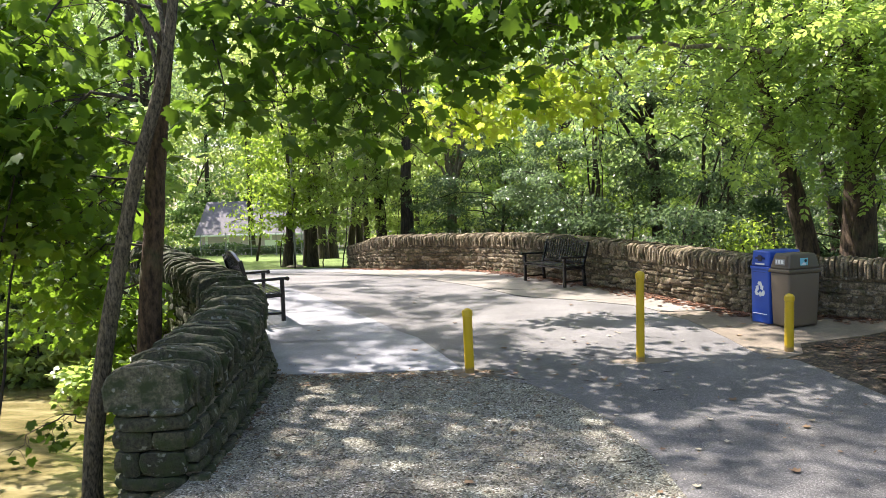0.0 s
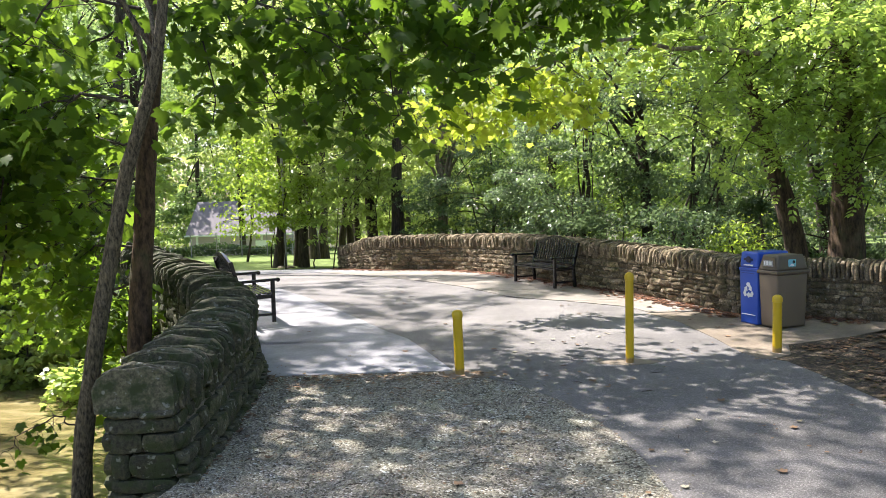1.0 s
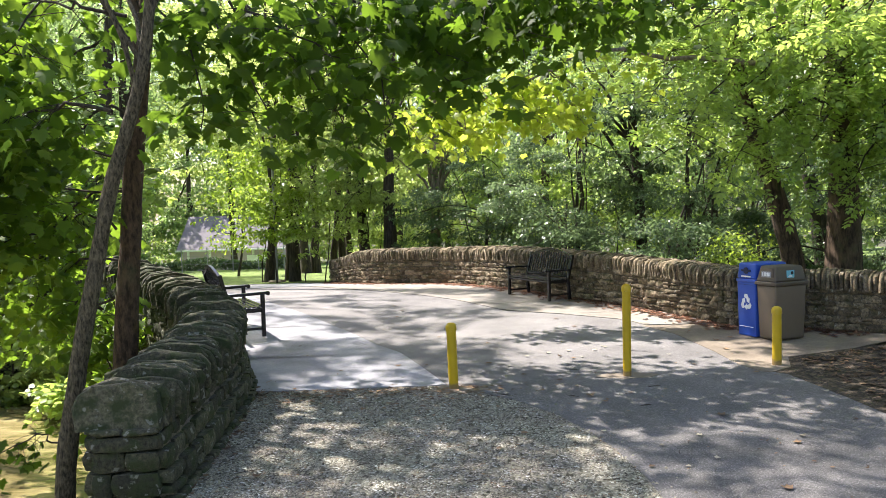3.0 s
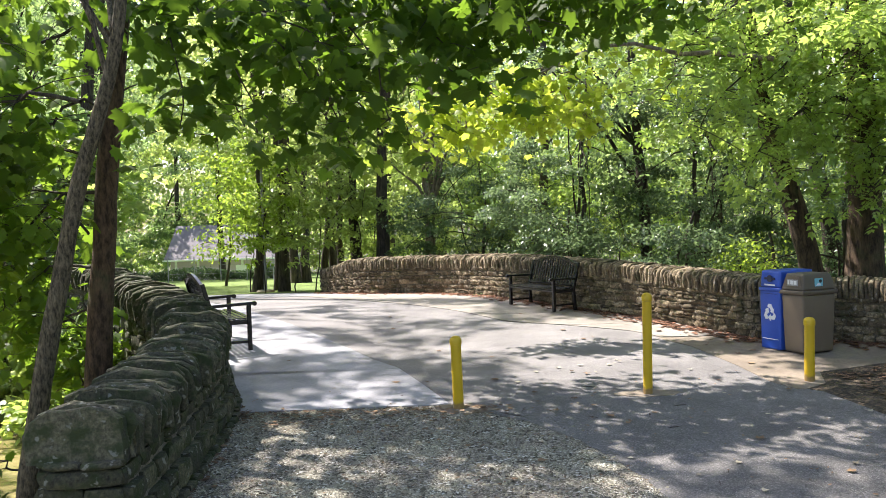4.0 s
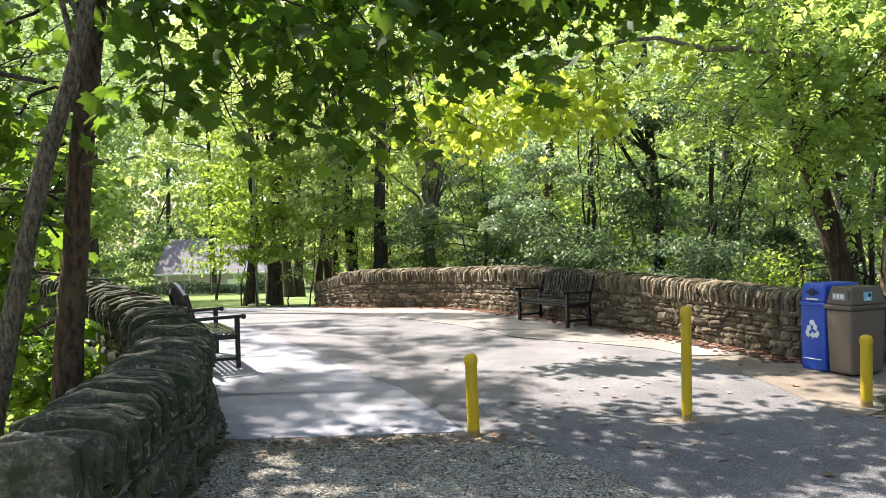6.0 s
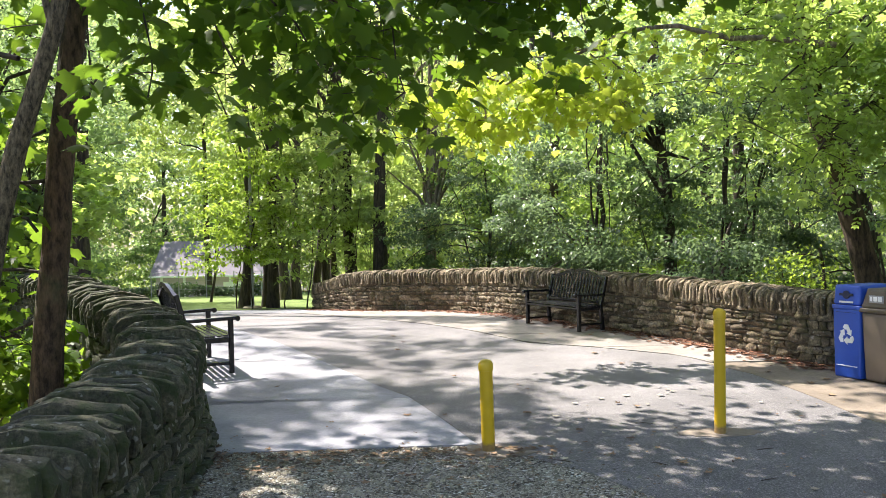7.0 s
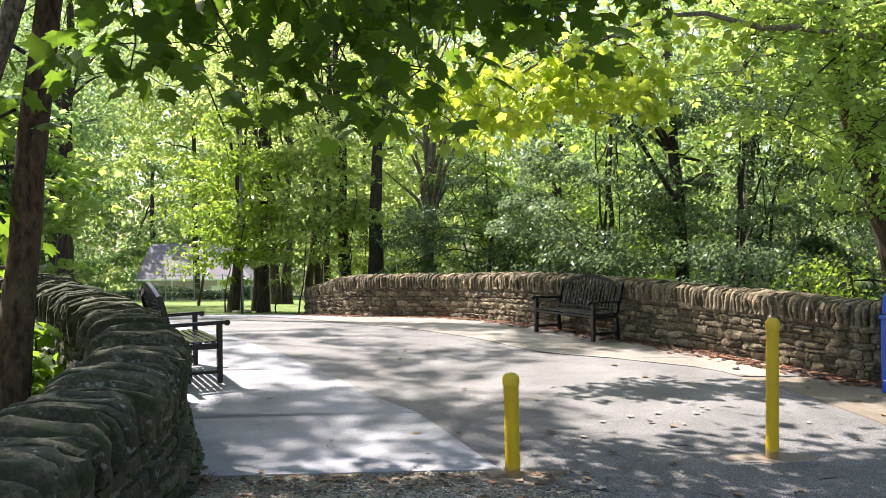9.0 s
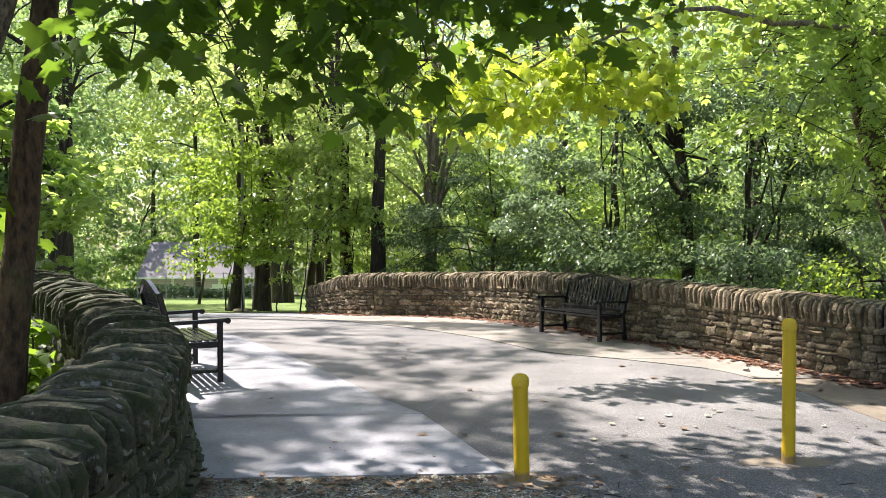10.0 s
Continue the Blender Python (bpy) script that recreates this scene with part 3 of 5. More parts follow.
def parapet(name, line, side, mat, thick, height, label, near, courses, cope_h, cope_w, end_drop=0.0, wild=1.0, long_most=0.5, split=0.34, gap=0.012, batter=0.0):
    """A parapet along its path face. side: +1 where the body lies to the left of the line's run."""
    wall = tagged(new(name), label, "stone wall", kind="structure")
    pts = spline(line, 0.05)
    total = (len(pts) - 1) * 0.05

    def at(s):
        i = min(max(s / 0.05, 0), len(pts) - 1.001)
        a, b = pts[int(i)], pts[int(i) + 1]
        p = a + (b - a) * (i - int(i))
        d = (b - a).normalized()
        n_out = Vector((-d.y, d.x)) * side                 # into the wall
        return p, d, n_out

    def top(s):
        p, d, o = at(s)
        return deck(p.y) + height - end_drop * smoothstep(total - 3.2, total, s)

    # mortar core
    verts, faces = [], []
    steps = max(2, int(total / 0.25))
    inset = 0.03
    for k in range(steps + 1):
        s = total * k / steps
        s = min(max(s, 0.09), total - 0.09)
        p, d, o = at(s)
        z1 = top(s) - 0.05
        for q in (inset, thick - inset):
            for z, lean in ((deck(p.y) - 0.9, -1.3), (z1 - 0.12, 0.5)):
                k_in = q + (batter * lean if q == inset else 0)
                verts.append((p.x + o.x * k_in, p.y + o.y * k_in, z))
    for k in range(steps):
        a, b = 4 * k, 4 * k + 4
        faces += [(a, b, b + 1, a + 1), (a + 2, a + 3, b + 3, b + 2), (a + 1, b + 1, b + 3, a + 3)]
    faces += [(0, 1, 3, 2), (4 * steps, 4 * steps + 2, 4 * steps + 3, 4 * steps + 1)]
    mesh_object("core", verts, faces, M_mortar, wall)
    body = [stone_mesh("stone", mat, 100 + i, 0.07 if batter else 0.13) for i in range(14)]
    cope = [stone_mesh("coping_stone", mat, 300 + i, 0.12, True) for i in range(12)]
    placed = []
    # coping: flat stones set on edge across the wall
    s = 0.02
    while s < total - 0.02:
        w = cope_w * (1 - 0.15 * smoothstep(3.0, 7.0, s) * (wild > 0.9)) * rs.uniform(1 - 0.42 * wild, 1 + 0.4 * wild)
        p, d, o = at(s + w / 2)
        h = cope_h * (1 + rs.uniform(-0.2, 0.13) * wild) + 0.035
        lean = (rs.uniform(-6, 6) + 1.5) * wild
        c = p + o * (thick / 2 + batter * 0.3 + rs.uniform(-0.035, 0.035) * wild)
        m = Matrix((Vector((d.x, d.y, 0)), Vector((o.x, o.y, 0)), Vector((0, 0, 1)))).transposed().to_4x4()
        m.translation = (c.x, c.y, top(s) - cope_h - 0.035)
        m = m @ Matrix.Rotation(radians(lean), 4, "Y") @ Matrix.Rotation(radians(rs.uniform(-4, 4) * wild), 4, "Z") @ Matrix.Diagonal((w * (0.94 - 0.10 * wild), thick + 0.06 + rs.uniform(-0.07, 0.09) * wild, h, 1))
        placed.append((s, "coping_stone", cope[rs.randint(len(cope))], m))
        s += w
    # courses of rubble on the path face, the far face and the two ends
    body_h = height - cope_h
    lifts = []
    acc = -0.06
    while acc < body_h - 0.02:
        h = body_h / courses * rs.uniform(0.7, 1.4)
        h = min(h, body_h - acc)
        if body_h - acc - h < 0.05:
            h = body_h - acc
        lifts.append((acc, h))
        acc += h
    deep = [(-0.66, 0.29), (-0.36, 0.29)] + lifts
    for face in (0, 1):
        for base, h in (deep if face else lifts):
            s = rs.uniform(-0.1, 0.0)
            while s < total:
                w = rs.uniform(0.8, 2.7) * max(h, 0.09) * (1.0 if face == 0 else 1.8)
                w = min(w, long_most)
                e = min(s + w, total)
                s0 = max(s, 0.0)
                if e - s0 > 0.05 and not (face == 1 and s > near[1]):
                    p, d, o = at((s0 + e) / 2)
                    q = 0.055 + batter * ((base + h / 2) / body_h - 0.5) if face == 0 else thick - 0.055
                    c = p + o * q
                    fwd = o if face == 0 else -o
                    m = Matrix((Vector((d.x, d.y, 0)), Vector((fwd.x, fwd.y, 0)), Vector((0, 0, 1)))).transposed().to_4x4()
                    drop = (height - (top((s0 + e) / 2) - deck(p.y)))
                    f_sc = 1 - drop / body_h
                    m.translation = (c.x, c.y, deck(p.y) + (base + 0.006) * f_sc)
                    m = m @ Matrix.Rotation(radians(rs.uniform(-2.2, 2.2)), 4, "Y") @ Matrix.Diagonal(((e - s0) - gap, 0.15 + rs.uniform(-0.02, 0.035), (h - gap) * f_sc, 1))
                    tag = s0 + (1000 if face else 0)
                    if h > 0.085 and rs.uniform() < split:
                        # two thinner stones in place of one
                        cut = rs.uniform(0.38, 0.62)
                        placed.append((tag, "stone", body[rs.randint(len(body))], m @ Matrix.Diagonal((1, 1, cut - 0.05, 1))))
                        placed.append((tag, "stone", body[rs.randint(len(body))], m @ Matrix.Translation((rs.uniform(-0.05, 0.05), 0, cut + 0.03)) @ Matrix.Diagonal((1, 1, 0.97 - cut, 1))))
                    else:
                        placed.append((tag, "stone", body[rs.randint(len(body))], m))
                s = e
    for s_end, sign in ((0.0, 1), (total, -1)):
        p, d, o = at(s_end)
        for base, h in deep:
            q = 0.05
            while q < thick - 0.06:
                w = min(rs.uniform(0.24, 0.42), thick - 0.05 - q)
                w = thick - 0.05 - q if thick - 0.05 - q - w < 0.14 else w
                if w > 0.05:
                    c = p + o * (q + w / 2) + d * (0.045 * sign)
                    fwd = d * sign
                    m = Matrix((Vector((o.x, o.y, 0)), Vector((fwd.x, fwd.y, 0)), Vector((0, 0, 1)))).transposed().to_4x4()
                    f_sc = 1 - (end_drop / body_h if sign < 0 else 0)
                    m.translation = (c.x, c.y, deck(p.y) + (base + 0.006) * f_sc)
                    m = m @ Matrix.Diagonal((w - gap, 0.17 + rs.uniform(-0.02, 0.03), (h - gap) * f_sc, 1))
                    placed.append((s_end, "stone", body[rs.randint(len(body))], m))
                q += w
    # the pieces along the nearest stretch are objects of their own, the rest one mesh of stones
    for kind_ in ("coping_stone", "stone"):
        mine = sorted((p for p in placed if p[1] == kind_), key=lambda p: abs(p[0] - near[0]))
        for s_, nm, me, m in mine[:295]:
            ob = new(nm, me)
            ob.parent = wall
            ob.matrix_world = m
        rest = mine[295:]
        if rest:
            vs, fs = [], []
            for s_, nm, me, m in rest:
                k = len(vs)
                vs += [m @ v.co for v in me.vertices]
                fs += [tuple(k + i for i in f.vertices) for f in me.polygons]
            ob = mesh_object(kind_ + "s", vs, fs, mat, wall)
            tagged(ob, "", kind="stuff")
    return wall

# ---- bollards ----
def bollard(x, y, h, r, lean, label):
    """A steel pipe bollard with a domed cap, set in a small concrete collar."""
    root = tagged(new("bollard"), label, "bollard", "bollards across the path")
    root.matrix_world = pose(x, y, deck(y), *lean)
    part("post", lathe_bm([(r, -0.3), (r, 0.02), (r * 1.005, h * 0.5), (r, h - 0.085)], 24), M_yellow, root, smooth=False)
    c = h - 0.085
    cap = lathe_bm([(r * 1.02, c - 0.006), (r * 1.12, c - 0.004), (r * 1.12, c + 0.042), (r * 0.98, c + 0.062), (r * 0.7, c + 0.077), (r * 0.3, c + 0.084), (0.004, c + 0.085)], 24)
    part("cap", cap, M_yellow, root)
    for ob in root.children:
        ob.data.polygons.foreach_set("use_smooth", [True] * len(ob.data.polygons))
        ob.data.set_sharp_from_angle(angle=radians(40))
    return root


bollard(0.35, 7.46, 0.76, 0.055, (0.5, -1.0, 0), "short yellow-painted steel bollard with a scuffed side, set in concrete")
bollard(2.38, 7.82, 1.09, 0.049, (0, 0.3, 0), "tall yellow-painted steel bollard with chipped paint at its foot")
bollard(4.24, 8.15, 0.72, 0.055, (0, 0.4, 0), "short yellow-painted steel bollard with scratches beside the soil bed")
rf = np.random.RandomState(21)
for x, y, rx_, ry_ in ((0.42, 7.43, 0.34, 0.19), (2.37, 7.82, 0.34, 0.15)):
    ring = [(x + rx_ * rf.uniform(0.75, 1.15) * math.cos(a), y + ry_ * rf.uniform(0.75, 1.15) * math.sin(a)) for a in [2 * math.pi * i / 22 for i in range(22)]]
    draped("bollard_footing", ring, M_footing, 0.0, "patch of stained tan concrete round a bollard", "footing", thick=0.0125)


# ---- bins ----
BIN = Matrix(((0.39, 0.92, 0, 4.38), (-0.92, 0.39, 0, 10.02), (0, 0, 1, deck(9.8) + 0.02), (0, 0, 0, 1)))


def tapered_bm(x0, x1, y0, y1, z0, z1, grow, bevel=0.02, top_in=(0, 0)):
    """A box from x0..x1, y0..y1, wider by `grow` on each side at its top."""
    bm = bmesh.new()
    bmesh.ops.create_cube(bm, size=1.0)
    for v in bm.verts:
        up = v.co.z > 0
        g = grow if up else 0
        v.co = Vector((x0 - g if v.co.x < 0 else x1 + g, (y0 - g + (top_in[0] if up else 0)) if v.co.y < 0 else y1 + g - (top_in[1] if up else 0), z1 if up else z0))
    bmesh.ops.bevel(bm, geom=bm.edges[:], offset=bevel, segments=3, affect="EDGES", profile=0.6)
    return bm


def flat_bm(outline, y, thick=0.003):
    """A thin plate with an outline in x and z, standing proud of the plane at y."""
    bm = bmesh.new()
    lo = [bm.verts.new((x, y, z)) for x, z in outline]
    hi = [bm.verts.new((x, y - thick, z)) for x, z in outline]
    bm.faces.new(lo)
    bm.faces.new(hi[::-1])
    k = len(lo)
    for i in range(k):
        bm.faces.new((lo[i], hi[i], hi[(i + 1) % k], lo[(i + 1) % k]))
    bmesh.ops.recalc_face_normals(bm, faces=bm.faces[:])
    return bm


def rect(x0, x1, z0, z1):
    return [(x0, z0), (x1, z0), (x1, z1), (x0, z1)]


blue = tagged(new("recycling_bin"), "slim blue plastic recycling bin with a white recycling symbol", "recycling bin")
blue.matrix_world = BIN
part("body", tapered_bm(0.0, 0.345, 0.0, 0.56, 0.0, 0.76, 0.008, 0.02), M_blue, blue, smooth=True)
part("rim", tapered_bm(-0.016, 0.358, -0.016, 0.575, 0.755, 0.80, 0.002, 0.012), M_blue, blue, smooth=True)
hood = part("hood", tapered_bm(-0.006, 0.348, -0.006, 0.565, 0.80, 1.02, -0.004, 0.03, (0.02, 0.0)), M_blue, blue, smooth=True)
part("opening", flat_bm([(0.175 + 0.045 * math.cos(a), 0.915 + 0.045 * math.sin(a)) for a in [2 * math.pi * i / 24 for i in range(24)]], -0.002, 0.012), M_blue_dark, hood, "dark round opening")
part("slot", flat_bm(rect(0.085, 0.265, 0.902, 0.930), -0.002, 0.010), M_blue_dark, hood, "dark slot")
part("panel_line", flat_bm(rect(0.04, 0.305, 0.718, 0.722), -0.006, 0.004), M_blue_dark, blue)
part("lettering_bar", flat_bm(rect(0.085, 0.265, 0.825, 0.845), -0.004, 0.008), M_white, hood, "white line of small lettering")
part("stripe", flat_bm(rect(0.035, 0.31, 0.128, 0.137), -0.004, 0.006), M_white, blue, "thin white stripe")
for k in range(3):
    # one of the three arrows of the recycling symbol, bent round a corner of a triangle
    a = -2 * math.pi * k / 3
    shape = [(-0.406, 0.696), (-0.23, 1.0), (0.23, 1.0), (0.546, 0.454), (0.70, 0.544), (0.603, -0.045), (0.044, 0.164), (0.2, 0.254), (0.0, 0.6), (-0.06, 0.496)]
    pts = [(0.172 + 0.105 * (x * math.cos(a) - z * math.sin(a)), 0.47 + 0.118 * (x * math.sin(a) + z * math.cos(a))) for x, z in shape]
    part("arrow", flat_bm(pts, -0.005, 0.006), M_white, blue, "white recycling arrow")

tan = tagged(new("litter_bin"), "square taupe plastic litter bin with a sloping hood", "litter bin")
tan.matrix_world = BIN
part("body", tapered_bm(0.375, 0.70, 0.03, 0.53, 0.0, 0.735, 0.022, 0.035), M_tan, tan, smooth=True)
part("rim", tapered_bm(0.335, 0.74, -0.01, 0.57, 0.735, 0.785, 0.004, 0.015), M_tan_dark, tan, smooth=True)
hood = part("hood", tapered_bm(0.35, 0.725, 0.005, 0.555, 0.785, 0.995, -0.035, 0.03, (0.02, 0.02)), M_tan_dark, tan, smooth=True)
part("hood_flap", flat_bm([(0.40, 0.80), (0.685, 0.80), (0.655, 0.965), (0.43, 0.965)], 0.022, 0.004), M_tan, hood, "push flap")
part("sticker", flat_bm(rect(0.46, 0.64, 0.845, 0.925), 0.012, 0.006), M_grey_print, hood, "worn grey sticker")
for x0, x1 in ((0.475, 0.50), (0.52, 0.56), (0.575, 0.62)):
    part("lettering_bar", flat_bm(rect(x0, x1, 0.862, 0.912), 0.006, 0.004), M_white, hood)
m_side = Matrix.Rotation(radians(90), 4, "Z")
bm = flat_bm(rect(0.21, 0.34, 0.835, 0.935), -0.711, 0.006)
bmesh.ops.transform(bm, matrix=m_side, verts=bm.verts[:])
part("sticker", bm, M_cyan, hood, "light blue sticker with a white mark")
bm = flat_bm([(0.30 + 0.022 * math.cos(2 * math.pi * i / 12), 0.90 + 0.022 * math.sin(2 * math.pi * i / 12)) for i in range(12)], -0.717, 0.004)
bmesh.ops.transform(bm, matrix=m_side, verts=bm.verts[:])
part("sticker_mark", bm, M_black, hood)
bm = flat_bm([(0.225, 0.845), (0.30, 0.845), (0.30, 0.865), (0.265, 0.88)], -0.717, 0.004)
bmesh.ops.transform(bm, matrix=m_side, verts=bm.verts[:])
part("sticker_mark", bm, M_white, hood)


# ---- benches ----
def bench(m, k, length, label):
    """A slatted park bench with an arched back; x along, -y to the front."""
    root = tagged(new("park_bench"), label, "bench", "benches on the bridge")
    root.matrix_world = m
    hl = length / 2

    def bar(name, a, b, w, d, bevel=0.008, lab=""):
        return part(name, beam_bm([c * k if i else c for i, c in enumerate(a)], [c * k if i else c for i, c in enumerate(b)], w * k, d * k, bevel * k, (0, 1, 0.01)), M_bench, root, lab)

    for sx in (-1, 1):
        x = sx * (hl - 0.035)
        bar("leg", (x, -0.27, 0), (x, -0.27, 0.60), 0.06, 0.055)
        bar("back_post", (x, 0.22, 0.0), (x, 0.18, 0.40), 0.055, 0.06)
        bar("back_post", (x, 0.18, 0.39), (x, 0.315, 0.90), 0.055, 0.055)
        bar("stretcher", (x, -0.26, 0.115), (x, 0.21, 0.115), 0.04, 0.035)
        bar("side_rail", (x, -0.26, 0.375), (x, 0.185, 0.375), 0.035, 0.06)
        arm = bar("armrest", (x, -0.34, 0.612), (x, 0.245, 0.598), 0.055, 0.04, 0.012)
        nose = lathe_bm([(0.024 * k, -0.03 * k), (0.03 * k, -0.026 * k), (0.03 * k, 0.026 * k), (0.024 * k, 0.03 * k)], 16)
        bmesh.ops.transform(nose, matrix=Matrix.Translation((x, -0.345 * k, 0.607 * k)) @ Matrix.Rotation(radians(90), 4, "Y"), verts=nose.verts[:])
        part("armrest_nose", nose, M_bench, arm)
    bar("front_rail", (-hl + 0.04, -0.265, 0.385), (hl - 0.04, -0.265, 0.385), 0.035, 0.06)
    bar("back_rail", (-hl + 0.04, 0.175, 0.375), (hl - 0.04, 0.175, 0.375), 0.035, 0.05)
    for i in range(7):
        y = -0.275 + i * 0.068
        z = 0.425 - 0.006 * math.sin(i / 6 * math.pi)
        bar("seat_slat", (-hl + 0.005, y, z), (hl - 0.005, y, z), 0.020, 0.048, 0.005)

    def arch(x):
        u = abs(x) / (hl - 0.05)
        return 0.845 + 0.14 * math.cos(u * math.pi / 2) ** 1.1 if u < 1 else 0.845

    def back_y(z):
        return 0.18 + (z - 0.39) * 0.265

    bar("lower_back_rail", (-hl + 0.05, back_y(0.47), 0.47), (hl - 0.05, back_y(0.47), 0.47), 0.05, 0.035)
    pts = [(-hl + 0.04) + (2 * hl - 0.08) * i / 22 for i in range(23)]
    bm = bmesh.new()
    rings = []
    for x in pts:
        z = arch(x)
        y = back_y(z)
        rings.append([bm.verts.new((x, (y + a) * k, (z + b) * k)) for a, b in ((-0.02, -0.032), (0.022, -0.028), (0.026, 0.03), (-0.016, 0.03))])
    for lo, hi in zip(rings, rings[1:]):
        for i in range(4):
            bm.faces.new((lo[i], hi[i], hi[(i + 1) % 4], lo[(i + 1) % 4]))
    bm.faces.new(rings[0])
    bm.faces.new(rings[-1][::-1])
    bmesh.ops.recalc_face_normals(bm, faces=bm.faces[:])
    part("top_rail", bm, M_bench, root)
    count = 17
    for i in range(count):
        x = (-hl + 0.10) + (2 * hl - 0.20) * i / (count - 1)
        z = arch(x) - 0.02
        bar("back_slat", (x, back_y(0.48), 0.48), (x, back_y(z), z), 0.034, 0.016, 0.004)
    return root


def bench_pose(ax, ay, bx, by, depth):
    """From the feet of its two front legs, the left one (seen from the front) first."""
    d = Vector((bx - ax, by - ay, 0)).normalized()
    back = Vector((-d.y, d.x, 0))
    c = Vector(((ax + bx) / 2, (ay + by) / 2, 0)) + back * depth
    m = Matrix((d, back, Vector((0, 0, 1)))).transposed().to_4x4()
    za, zb = deck(ay), deck(by)
    m.translation = (c.x, c.y, (za + zb) / 2 + 0.016)
    return m


bench(bench_pose(1.40, 14.56, 2.04, 13.34, 0.27), 0.90, 1.45, "black-painted slatted bench with an arched back against the tan wall")
bench(bench_pose(-2.52, 10.69, -3.11, 11.93, 0.28), 1.07, 1.44, "black-painted slatted bench with an arched back beside the mossy wall")

# ---- trees ----
rt = np.random.RandomState(11)


def tube(points, radii, sides=8, wobble=0.06):
    """A tapered limb along points."""
    pts = np.array(points, float)
    n = len(pts)
    tang = np.gradient(pts, axis=0)
    tang /= np.linalg.norm(tang, axis=1)[:, None] + 1e-9
    ref = np.array([0.31, 0.93, 0.2])
    u = np.cross(tang, ref)
    u /= np.linalg.norm(u, axis=1)[:, None] + 1e-9
    w = np.cross(tang, u)
    ang = np.arange(sides) * 2 * np.pi / sides
    r = np.array(radii)[:, None] * (1 + wobble * rt.uniform(-1, 1, (n, sides)))
    v = pts[:, None, :] + (u[:, None, :] * np.cos(ang)[None, :, None] + w[:, None, :] * np.sin(ang)[None, :, None]) * r[:, :, None]
    faces = [(i * sides + j, i * sides + (j + 1) % sides, (i + 1) * sides + (j + 1) % sides, (i + 1) * sides + j) for i in range(n - 1) for j in range(sides)]
    return v.reshape(-1, 3), faces


def bent(a, b, sag=0.0, wander=0.0, n=8):
    """A slightly crooked line from a to b."""
    a, b = np.array(a, float), np.array(b, float)
    t = np.linspace(0, 1, n)[:, None]
    p = a + (b - a) * t
    p[:, 2] += sag * np.sin(t[:, 0] * np.pi)
    off = np.cumsum(rt.normal(0, 1, (n, 3)), axis=0)
    off -= off[0] + (off[-1] - off[0]) * t
    return p + off * wander


def joined(name, pieces, mat, parent, label="", smooth=True):
    vs, fs, k = [], [], 0
    for v, f in pieces:
        vs.append(v)
        fs += [tuple(i + k for i in q) for q in f]
        k += len(v)
    return mesh_object(name, np.concatenate(vs), fs, mat, parent, label, smooth)


# leaf outlines: x across, y from stalk to tip
def leaf_maple():
    half = [(0.0, 0.0), (0.10, -0.05), (0.30, -0.13), (0.37, -0.02), (0.52, 0.09), (0.41, 0.18), (0.57, 0.36), (0.64, 0.49), (0.43, 0.46), (0.30, 0.49), (0.35, 0.67), (0.25, 0.67), (0.13, 0.74), (0.0, 1.0)]
    out = half + [(-x, y) for x, y in half[-2:0:-1]]
    v = [(0.0, 0.30, 0.03)] + [(x, y, -0.16 * abs(x) - 0.12 * max(0, y - 0.4)) for x, y in out]
    k = len(out)
    return np.array(v), [(0, 1 + i, 1 + (i + 1) % k) for i in range(k)]


def leaf_oval():
    v = [(0, 0, 0), (0.24, 0.33, 0.05), (0.20, 0.68, 0.02), (0, 1, -0.10), (-0.20, 0.68, 0.02), (-0.24, 0.33, 0.05), (0, 0.5, -0.03)]
    return np.array(v), [(0, 1, 6), (1, 2, 6), (2, 3, 6), (3, 4, 6), (4, 5, 6), (5, 0, 6)]


def leaf_narrow():
    """A feathered ash leaf: leaflets in pairs along one stalk."""
    v, f = [], []
    for y, l_, a in ((0.15, 0.34, 0.95), (0.15, 0.34, -0.95), (0.42, 0.36, 0.8), (0.42, 0.36, -0.8), (0.66, 0.34, 0.65), (0.66, 0.34, -0.65), (0.72, 0.32, 0.0)):
        c, s_ = math.cos(a), math.sin(a)
        k = len(v)
        for u, w in ((0, 0), (0.085, 0.45), (0, 1), (-0.085, 0.45)):
            px_, py_ = u, w * l_
            v.append((px_ * c + py_ * s_, y - px_ * s_ + py_ * c, -0.25 * (px_ * c + py_ * s_) ** 2 - 0.06 * y))
        f += [(k, k + 1, k + 2), (k, k + 2, k + 3)]
    return np.array(v), f


def leaf_simple():
    v = [(0, 0, 0), (0.30, 0.45, 0.06), (0, 1, -0.06), (-0.30, 0.45, 0.06)]
    return np.array(v), [(0, 1, 2), (0, 2, 3)]


def leaf_lobed():
    v = [(0, 0, 0), (0.44, 0.06, -0.05), (0.38, 0.30, 0), (0.52, 0.56, -0.06), (0.24, 0.66, 0), (0, 1, -0.1), (-0.24, 0.66, 0), (-0.52, 0.56, -0.06), (-0.38, 0.30, 0), (-0.44, 0.06, -0.05)]
    return np.array(v), [(0, 1, 2), (0, 2, 8), (0, 8, 9), (2, 3, 4), (2, 4, 8), (8, 4, 6), (8, 6, 7), (4, 5, 6)]


